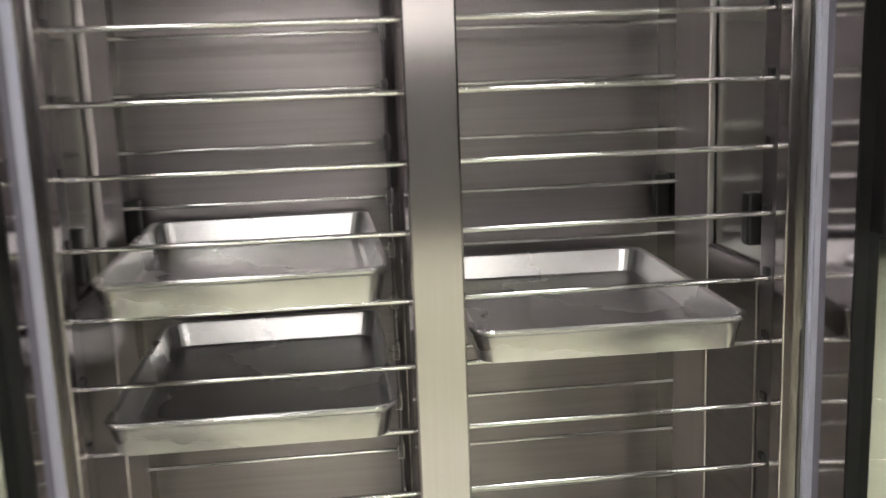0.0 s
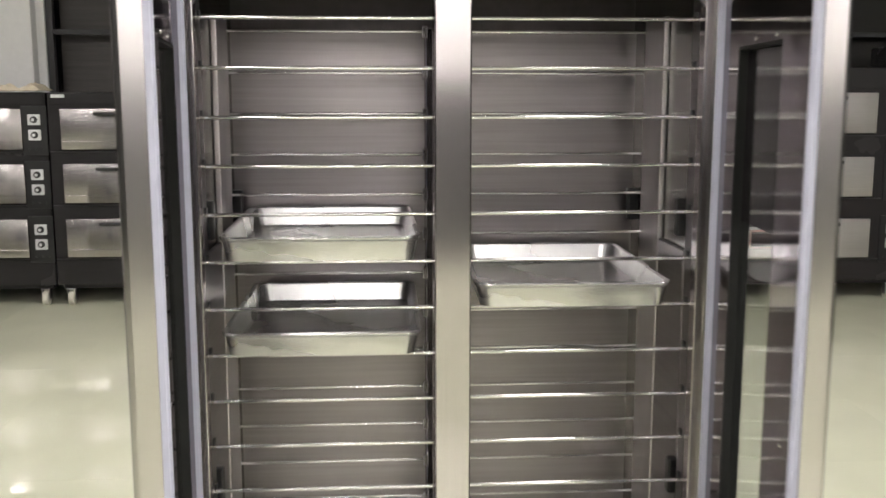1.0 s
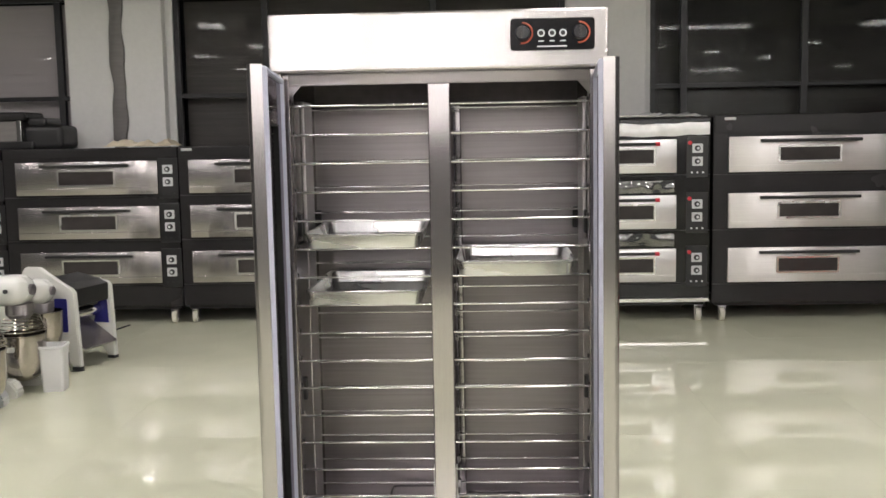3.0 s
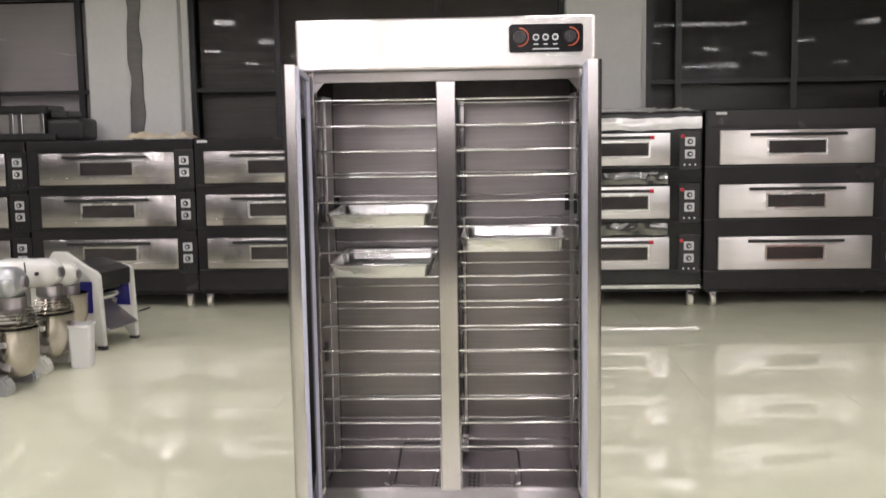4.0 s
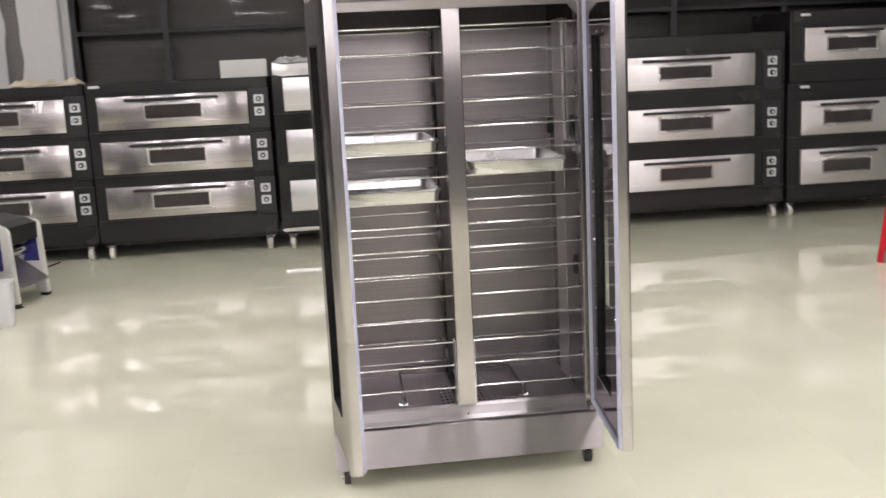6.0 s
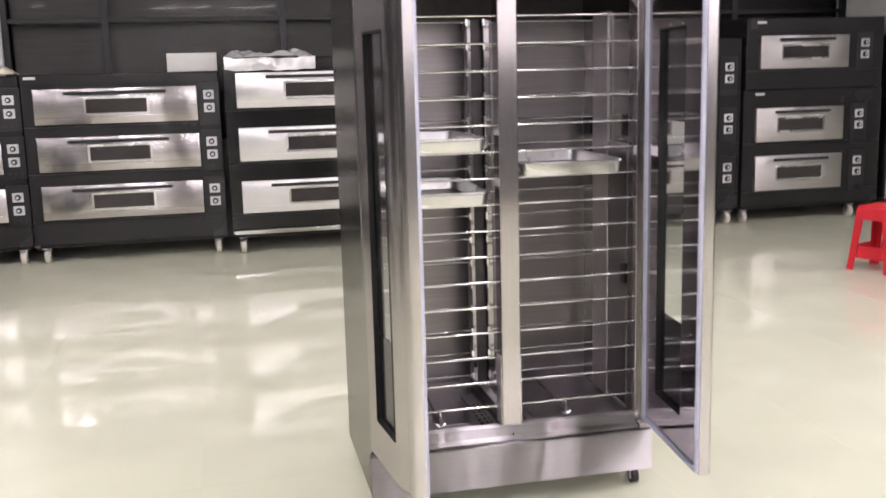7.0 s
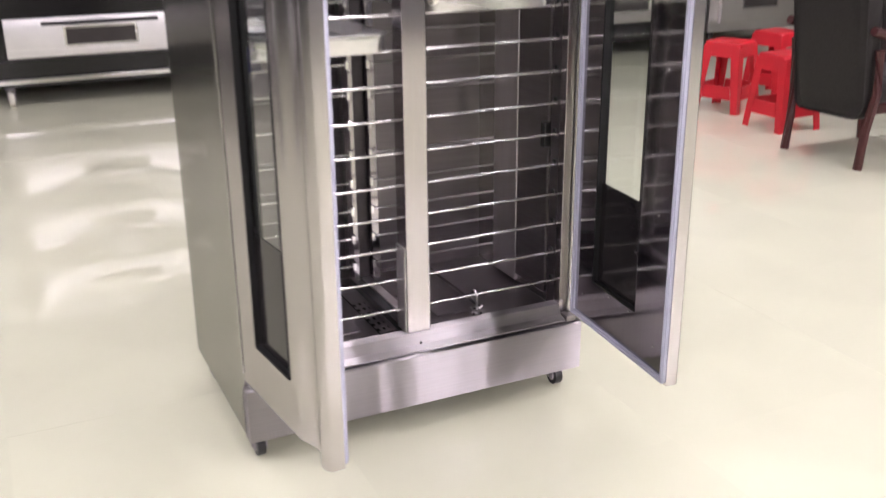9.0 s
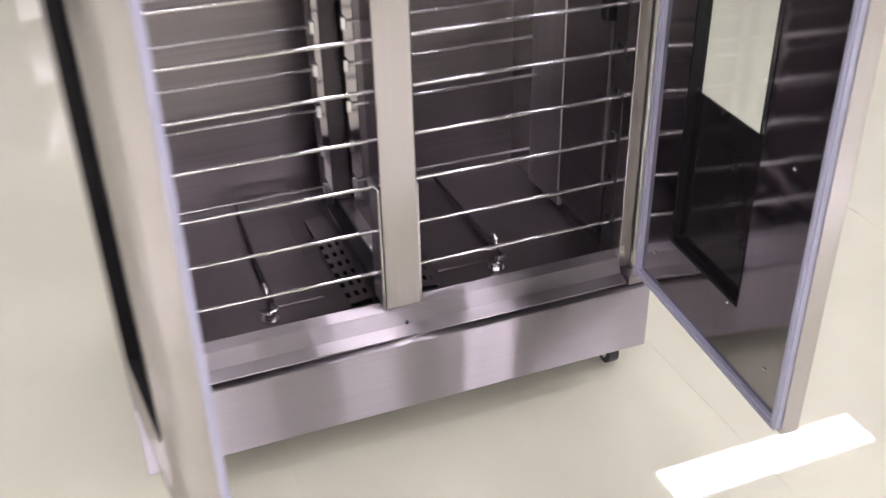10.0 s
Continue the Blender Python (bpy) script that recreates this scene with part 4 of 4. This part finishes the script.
for fx0, fx1, fy, zz in ((-0.85, -0.12, 5.158, 1.5), (0.66, 1.96, 5.098, 1.52), (0.67, 1.68, 5.098, 1.06), (0.67, 1.68, 5.098, 0.625)):
    fs = bmesh.new()
    g = {}
    for i in range(61):
        for j in range(7):
            u, v = i / 60, j / 6
            p = Vector((fx0 + (fx1 - fx0) * u, fy, zz + 0.1 * v))
            n = noise.noise(p * 6) + 0.6 * noise.noise(p * 15)
            g[i, j] = fs.verts.new((p.x, p.y - 0.006 - max(0.0, 0.012 * (0.5 + n)) * (1 - abs(2 * v - 1) * 0.6), p.z + 0.015 * noise.noise(Vector((u * 9, zz, 0)))))
    for i in range(60):
        for j in range(6):
            fs.faces.new((g[i, j], g[i + 1, j], g[i + 1, j + 1], g[i, j + 1]))
    tagged(part("film_strip", fs, FILM if zz > 1.4 else CLING), "strip of clear wrapping film clinging to an oven front", "plastic film")
# Polished bars added to give the film's bright glare along the oven bases.
for fx0, fx1, fy in ((0.66, 1.965, 5.10), (-0.855, 0.56, 5.16)):
    tagged(part("base_glint_bar", boxm(fx0, fx1, fy - 0.012, fy + 0.011, 0.165, 0.2, bevel=0.006), CHROME), "polished bar added for the bright glare along an oven's base", "trim")

# dark slicing machine on the far oven
sm = thing("slicing_machine", -4.13, 5.6, 1.505, "dark countertop machine with chrome uprights on an oven", "machine")
part("base", boxm(-0.42, 0.42, -0.2, 0.2, 0.0, 0.07, bevel=0.015), BLACK, sm)
part("top_housing", boxm(-0.42, 0.36, -0.2, 0.2, 0.24, 0.32, bevel=0.03, seg=3), OVEN_BLACK, sm)
part("side_cheek", boxm(-0.1, 0.28, -0.17, 0.17, 0.069, 0.241, bevel=0.01), GREY_STRIP, sm)
part("blade_guard", boxm(0.355, 0.52, -0.14, 0.18, 0.195, 0.27, bevel=0.025, seg=3), BLACK, sm)
for px in (-0.36, -0.2, 0.02, 0.1, 0.3):
    part("upright", boxm(px - 0.02, px + 0.02, -0.19, -0.15, 0.06, 0.25, bevel=0.005), CHROME, sm)
part("motor_housing", boxm(0.32, 0.66, -0.16, 0.2, 0.0, 0.2, bevel=0.04, seg=3), BLACK, sm)


# ---- mixers along the side ----
def mixer(x, y, paint, label, s=1.0, guard=True, bowl_z=0.075):
    """Planetary mixer whose bowl points to +x."""
    e = thing("planetary_mixer", x, y, 0.0, label, "mixer", "planetary mixers")
    e.scale = (s, s, s)
    base = bmesh.new()
    for sy in (-1, 1):
        prism_pts = [(-0.22, 0.0), (0.05, 0.0), (0.06, 0.05), (0.02, 0.11), (-0.22, 0.13)]
        t = bmesh.new()
        prism(t, prism_pts, sy * 0.17 - 0.05, sy * 0.17 + 0.05)
        bmesh.ops.bevel(t, geom=t.edges[:], offset=0.012, segments=2, affect="EDGES")
        add(base, t)
    box(base, -0.34, -0.16, -0.2, 0.2, 0.0, 0.15, 0.02, 2)
    part("base", base, paint, e)
    col = bmesh.new()
    box(col, -0.33, -0.17, -0.105, 0.105, 0.14, 0.6, 0.03, 3)
    part("column", col, paint, e)
    hd = bmesh.new()
    box(hd, -0.37, 0.08, -0.125, 0.125, 0.555, 0.745, 0.085, 7)
    head_ = part("head", hd, paint, e)
    part("switch", rod(bmesh.new(), (-0.02, -0.125, 0.66), (-0.02, -0.137, 0.66), 0.014, 12), BLACK, head_)
    part("attachment_hub", rod(bmesh.new(), (0.072, 0, 0.655), (0.1, 0, 0.655), 0.035, 18), STEEL, head_)
    part("planetary_hub", lathe(bmesh.new(), [(0.03, 0.44), (0.05, 0.46), (0.085, 0.5), (0.085, 0.565)], (0.0, 0, 0)), STEEL, head_)
    part("agitator_shaft", rod(bmesh.new(), (0.03, 0, 0.3), (0.03, 0, 0.46), 0.011, 10), CHROME, head_)
    bw = bmesh.new()
    prof = [(0.05, 0.0), (0.09, 0.015), (0.125, 0.06), (0.142, 0.13), (0.146, 0.29), (0.152, 0.293), (0.152, 0.299), (0.143, 0.299), (0.138, 0.13), (0.12, 0.063), (0.087, 0.02), (0.0001, 0.008)]
    lathe(bw, prof, (0.0, 0, bowl_z))
    part("bowl", bw, BOWL_STEEL, e, "polished steel mixing bowl")
    if guard:
        for k, z in enumerate((0.40, 0.42, 0.44, 0.46, 0.48)):
            r = 0.15 - 0.008 * k
            pts = [(r * math.cos(radians(a)), r * math.sin(radians(a)), z) for a in range(-120, 121, 12)]
            part("guard_wire", tube(bmesh.new(), pts, 0.004, 6), BOWL_STEEL, e)
    for sy in (-1, 1):
        part("bowl_arm", boxm(-0.2, 0.02, sy * 0.15 - 0.012, sy * 0.15 + 0.012, 0.28, 0.31, bevel=0.005), paint, e)
    part("lift_lever", tube(bmesh.new(), [(-0.2, -0.11, 0.36), (-0.2, -0.17, 0.36), (-0.12, -0.19, 0.42), (-0.08, -0.19, 0.46)], 0.009), CHROME, e)
    part("power_lead", tube(bmesh.new(), [(-0.1, -0.13, 0.74), (-0.09, -0.14, 0.66), (-0.12, -0.145, 0.58), (-0.1, -0.14, 0.5), (-0.14, -0.16, 0.3), (-0.2, -0.22, 0.05), (-0.3, -0.25, 0.006)], 0.005), BLACK, e)
    return e


mixer(-2.74, 2.46, SILVER_PAINT, "silver planetary mixer with a steel bowl and wire guard")
mixer(-2.75, 3.0, WHITE_ENAMEL, "cream white planetary mixer with a steel bowl", 0.98)
mixer(-2.82, 3.46, WHITE_ENAMEL, "small white planetary mixer with a raised bowl", 0.86, guard=False, bowl_z=0.2)
mixer(-2.92, 1.88, SILVER_PAINT, "grey planetary mixer at the end of the row", 1.0)

bk = bmesh.new()
lp0 = loop(-0.075, 0.075, -0.075, 0.075, 0.02)
rings_ = []
for sc, z in ((0.86, 0.0), (1.0, 0.27), (1.08, 0.275), (1.08, 0.29), (0.98, 0.29), (0.84, 0.012)):
    rings_.append([bk.verts.new((px * sc, py * sc, z)) for px, py in lp0])
for a, b in zip(rings_, rings_[1:]):
    for k in range(len(a)):
        bk.faces.new((a[k], a[(k + 1) % len(a)], b[(k + 1) % len(a)], b[k]))
bk.faces.new(rings_[0][::-1])
bk.faces.new(rings_[-1])
bucket = tagged(part("bin", bk, BUCKET), "small white plastic bin on the floor beside the mixers", "bin")
bucket.matrix_basis = pose(-2.565, 3.03, 0, 0, 0, 8)

# dough machine with white side frames and blue panels
dm = thing("dough_sheeter", -2.60, 3.765, 0.0, "white dough sheeter with dark blue side panels and a steel hopper", "dough machine", turn=-14.7)
for y in (-0.195, 0.195):
    sd = bmesh.new()
    head_pts = [(-0.10, 0.60), (-0.26, 0.70), (-0.37, 0.70), (-0.40, 0.66)] if y < 0 else [(-0.10, 0.575), (-0.38, 0.575), (-0.40, 0.55)]
    prism(sd, [(-0.40, 0.02), (-0.34, 0.02), (-0.30, 0.10), (-0.07, 0.10), (-0.03, 0.02), (0.035, 0.02), (0.015, 0.53), (-0.01, 0.56)] + head_pts, y - 0.02, y + 0.02)
    bmesh.ops.bevel(sd, geom=sd.edges[:], offset=0.006, segments=2, affect="EDGES")
    sp = part("side_frame", sd, WHITE_ENAMEL, dm)
    bp_ = bmesh.new()
    yy = y - 0.022 if y < 0 else y + 0.022
    slab(bp_, loop(-0.145, -0.045, 0.26, 0.49, 0.012), yy - 0.002, yy + 0.002)
    part("blue_panel", bp_, BLUE_PANEL, sp, "dark blue insert", smooth=False)
    bq = bmesh.new()
    yi = y + 0.022 if y < 0 else y - 0.022
    prism(bq, [(-0.13, 0.26), (-0.005, 0.26), (-0.015, 0.5), (-0.06, 0.5)], yi - 0.002, yi + 0.002)
    part("blue_panel", bq, BLUE_PANEL, sp, smooth=False)
    for fx in (-0.37, 0.002):
        part("foot", boxm(fx - 0.03, fx + 0.03, y - 0.025, y + 0.025, 0.0, 0.022, bevel=0.004), BLACK, sp)
hp = bmesh.new()
prism(hp, [(-0.24, 0.50), (0.0, 0.43), (0.005, 0.55), (-0.08, 0.585), (-0.24, 0.62)], -0.174, 0.174)
part("hopper_lid", hp, FRAME_DARK, dm, "dark hopper lid", smooth=False)
part("roller", rod(bmesh.new(), (-0.1, -0.174, 0.36), (-0.1, 0.174, 0.36), 0.045, 20), CHROME, dm)
tr_ = bmesh.new()
prism(tr_, [(-0.25, 0.32), (0.05, 0.13), (0.055, 0.14), (-0.24, 0.34)], -0.174, 0.174)
part("out_tray", tr_, STEEL, dm, smooth=False)
for bx, bz in ((0.0, 0.14), (-0.2, 0.13)):
    part("tie_bar", rod(bmesh.new(), (bx, -0.18, bz), (bx, 0.18, bz), 0.012, 12), CHROME, dm)
part("crank", tube(bmesh.new(), [(0.02, 0.215, 0.2), (0.02, 0.25, 0.2), (0.08, 0.25, 0.22), (0.08, 0.30, 0.22)], 0.006), BLACK, dm)
part("motor_cover", boxm(-0.38, -0.27, -0.174, 0.174, 0.1, 0.5, bevel=0.01), WHITE_ENAMEL, dm)
part("power_lead", tube(bmesh.new(), [(-0.05, -0.22, 0.12), (-0.03, -0.25, 0.06), (0.0, -0.27, 0.006), (0.06, -0.26, 0.006), (0.07, -0.22, 0.006), (0.0, -0.24, 0.006)], 0.004), BLACK, dm)


# ---- stools, chair and table ----
def stool(x, y, turn, label, z=0.0):
    e = thing("plastic_stool", x, y, z, label, "stool", "red plastic stools", turn)
    st = bmesh.new()
    n = 8
    lv = []
    for sx, zz in ((1.0, 0.425), (1.0, 0.44), (0.97, 0.452), (0.9, 0.456), (0.5, 0.452)):
        lv.append([st.verts.new((px * sx, py * sx, zz)) for px, py in loop(-0.13, 0.13, -0.13, 0.13, 0.035, n)])
    for a, b in zip(lv, lv[1:]):
        for k in range(len(a)):
            st.faces.new((a[k], a[(k + 1) % len(a)], b[(k + 1) % len(a)], b[k]))
    st.faces.new(lv[-1])
    st.faces.new(lv[0][::-1])
    part("seat", st, RED_PLASTIC, e)

    def side_face(u, zz):
        """A point of the sloping side: u from -1 to 1."""
        half = 0.125 + (0.44 - zz) * 0.085
        return u * half, half

    for q in range(4):
        sp = bmesh.new()
        rot = Matrix.Rotation(radians(90 * q), 4, "Z")
        def quad(u0, u1, za, zb, ua=None, ub=None):
            ua = u0 if ua is None else ua
            ub = u1 if ub is None else ub
            t = bmesh.new()
            vs = []
            for dy in (0.0, 0.006):
                for u, zz in ((ua, za), (ub, za), (u1, zb), (u0, zb)):
                    xx, hh = side_face(u, zz)
                    vs.append(t.verts.new((xx, -(hh - dy), zz)))
            t.faces.new(vs[:4])
            t.faces.new(vs[4:][::-1])
            for k in range(4):
                j = (k + 1) % 4
                t.faces.new((vs[k], vs[k + 4], vs[j + 4], vs[j]))
            add(sp, t, rot)
        quad(-0.999, -0.5, 0.0, 0.436, -0.999, -0.72)
        quad(0.5, 0.999, 0.0, 0.436, 0.72, 0.999)
        quad(-0.5, 0.5, 0.36, 0.436, -0.54, 0.54)
        quad(-0.6, 0.6, 0.09, 0.175, -0.66, 0.66)
        part("side", sp, RED_PLASTIC, e, smooth=False)
    return e


stool(3.56, 2.90, 22, "red plastic stool with cut-out sides")
stool(3.49, 2.31, 0, "red plastic stool beside a black chair")
stool(4.18, 3.12, 8, "red plastic stool behind another stool")

ch = thing("leather_chair", 3.40, 1.615, 0.0, "black leather chair with red-brown wooden legs and arms", "chair")
bk_ = bmesh.new()


def back_form(y, z):
    """Depth of the padded back at a point: bowed and leaning."""
    return -0.27 - 0.09 * max(0.0, (z - 0.42) / 0.55) ** 1.3 + 0.05 * (y / 0.27) ** 2


outline = loop(-0.26, 0.26, 0.25, 0.985, 0.075, 8)
shells = []
for grow, dx in ((0.80, -0.062), (0.95, -0.055), (1.0, -0.03), (1.0, 0.02), (0.95, 0.045), (0.80, 0.05)):
    shells.append([bk_.verts.new((back_form(y, z) + dx, y * grow * (0.94 + 0.06 * (z - 0.2) / 0.4 if z < 0.6 else 1.0), 0.6 + (z - 0.6) * (1 - (1 - grow) * 0.55))) for y, z in outline])
for u, v in zip(shells, shells[1:]):
    for k in range(len(u)):
        bk_.faces.new((u[k], u[(k + 1) % len(u)], v[(k + 1) % len(u)], v[k]))
bk_.faces.new(shells[0][::-1])
bk_.faces.new(shells[-1])
back = part("backrest", bk_, LEATHER, ch)
for dx in (-0.058, 0.047):
    seam = [(back_form(y, z) + dx, y * 0.955 * (0.94 + 0.06 * (z - 0.2) / 0.4 if z < 0.6 else 1.0), 0.6 + (z - 0.6) * 0.975) for y, z in outline]
    part("piping", tube(bmesh.new(), seam + seam[:1], 0.0045, 6), LEATHER, back)
seat_ = bmesh.new()
box(seat_, -0.25, 0.28, -0.255, 0.255, 0.33, 0.47, 0.035, 4)
part("seat", seat_, LEATHER, ch)
part("seat_frame", boxm(-0.26, 0.27, -0.25, 0.25, 0.28, 0.335, bevel=0.008), REDWOOD, ch)
for sy in (-1, 1):
    lg = bmesh.new()
    tube(lg, [(-0.29, sy * 0.262, 0.0), (-0.27, sy * 0.262, 0.2), (-0.25, sy * 0.285, 0.4), (-0.27, sy * 0.285, 0.62)], 0.024, 8)
    part("rear_leg", lg, REDWOOD, ch)
    lg = bmesh.new()
    tube(lg, [(0.30, sy * 0.262, 0.0), (0.28, sy * 0.262, 0.3), (0.27, sy * 0.285, 0.63)], 0.022, 8)
    part("front_leg", lg, REDWOOD, ch)
    ar = bmesh.new()
    tube(ar, [(-0.33, sy * 0.285, 0.72), (-0.2, sy * 0.29, 0.68), (0.05, sy * 0.295, 0.655), (0.3, sy * 0.29, 0.64), (0.34, sy * 0.29, 0.62)], 0.024, 8)
    part("arm", ar, REDWOOD, ch)

tb = thing("office_table", 5.0, 1.9, 0.0, "dark table in front of a black leather chair", "table")
part("tabletop", boxm(-0.75, 0.75, -1.0, 0.6, 0.72, 0.76, bevel=0.006), FRAME_DARK, tb)
part("skirt", boxm(-0.68, -0.65, -0.9, 0.55, 0.15, 0.72, bevel=0.004), FRAME_DARK, tb)
for sx in (-1, 1):
    for y in (-0.93, 0.53):
        part("leg", boxm(sx * 0.68 - 0.03, sx * 0.68 + 0.03, y - 0.03, y + 0.03, 0.0, 0.72, bevel=0.004), FRAME_DARK, tb)
dc = thing("desk_chair", 4.95, 3.12, 0.0, "dark blue-grey padded chair behind the dark table", "chair")
db = bmesh.new()
slab(db, loop(-0.22, 0.22, 0.52, 1.02, 0.12, 8), 0.17, 0.24)
bmesh.ops.bevel(db, geom=db.edges[:], offset=0.016, segments=3, affect="EDGES")
part("backrest", db, SLATE_CLOTH, dc)
part("seat", boxm(-0.23, 0.23, -0.22, 0.2, 0.42, 0.49, bevel=0.025, seg=3), SLATE_CLOTH, dc)
for sx in (-1, 1):
    part("back_bracket", boxm(sx * 0.12 - 0.015, sx * 0.12 + 0.015, 0.175, 0.205, 0.44, 0.6, bevel=0.004), BLACK, dc)
    for ly in (-0.18, 0.18):
        part("leg", rod(bmesh.new(), (sx * 0.2, ly, 0.0), (sx * 0.18, ly, 0.425), 0.014, 12), BLACK, dc)
jr = lathe(bmesh.new(), [(0.05, 0.0), (0.055, 0.01), (0.055, 0.16), (0.04, 0.19), (0.04, 0.2), (0.036, 0.2), (0.036, 0.19), (0.05, 0.155), (0.05, 0.012), (0.0001, 0.008)])
jar = tagged(part("glass_jar", jr, GLASS), "clear glass jar standing on the dark table", "jar")
jar.matrix_basis = pose(4.55, 2.2, 0.7605)

# ---- floor tiles ----
TILE = 0.8
tile_bm = bmesh.new()
box(tile_bm, -TILE / 2 + 0.00012, TILE / 2 - 0.00012, -TILE / 2 + 0.00012, TILE / 2 - 0.00012, -0.004, 0.0)
tile_mesh = mesh_of(tile_bm, "tile", FLOOR_TILE)
TX, TY = 0.556, -0.4
rest = bmesh.new()
laid = random.Random(4)
for i in range(-11, 12):
    for j in range(-9, 10):
        x, y = TX + TILE * (i + 0.5), TY + TILE * (j + 0.5)
        if not (X0 - 0.3 < x < X1 + 0.3 and Y0 - 0.3 < y < Y1 + 0.3):
            continue
        if -4.2 < x < 5.0 and -3.4 < y < 5.4:
            share("tile", tile_mesh, floor, pose(x, y, 0, laid.uniform(-0.08, 0.08), laid.uniform(-0.08, 0.08)))
        else:
            box(rest, x - TILE / 2 + 0.0004, x + TILE / 2 - 0.0004, y - TILE / 2 + 0.0004, y + TILE / 2 - 0.0004, -0.004, 0.0)
outer = part("outer_tiles", rest, FLOOR_TILE, floor, smooth=False)
tagged(outer, kind="stuff")
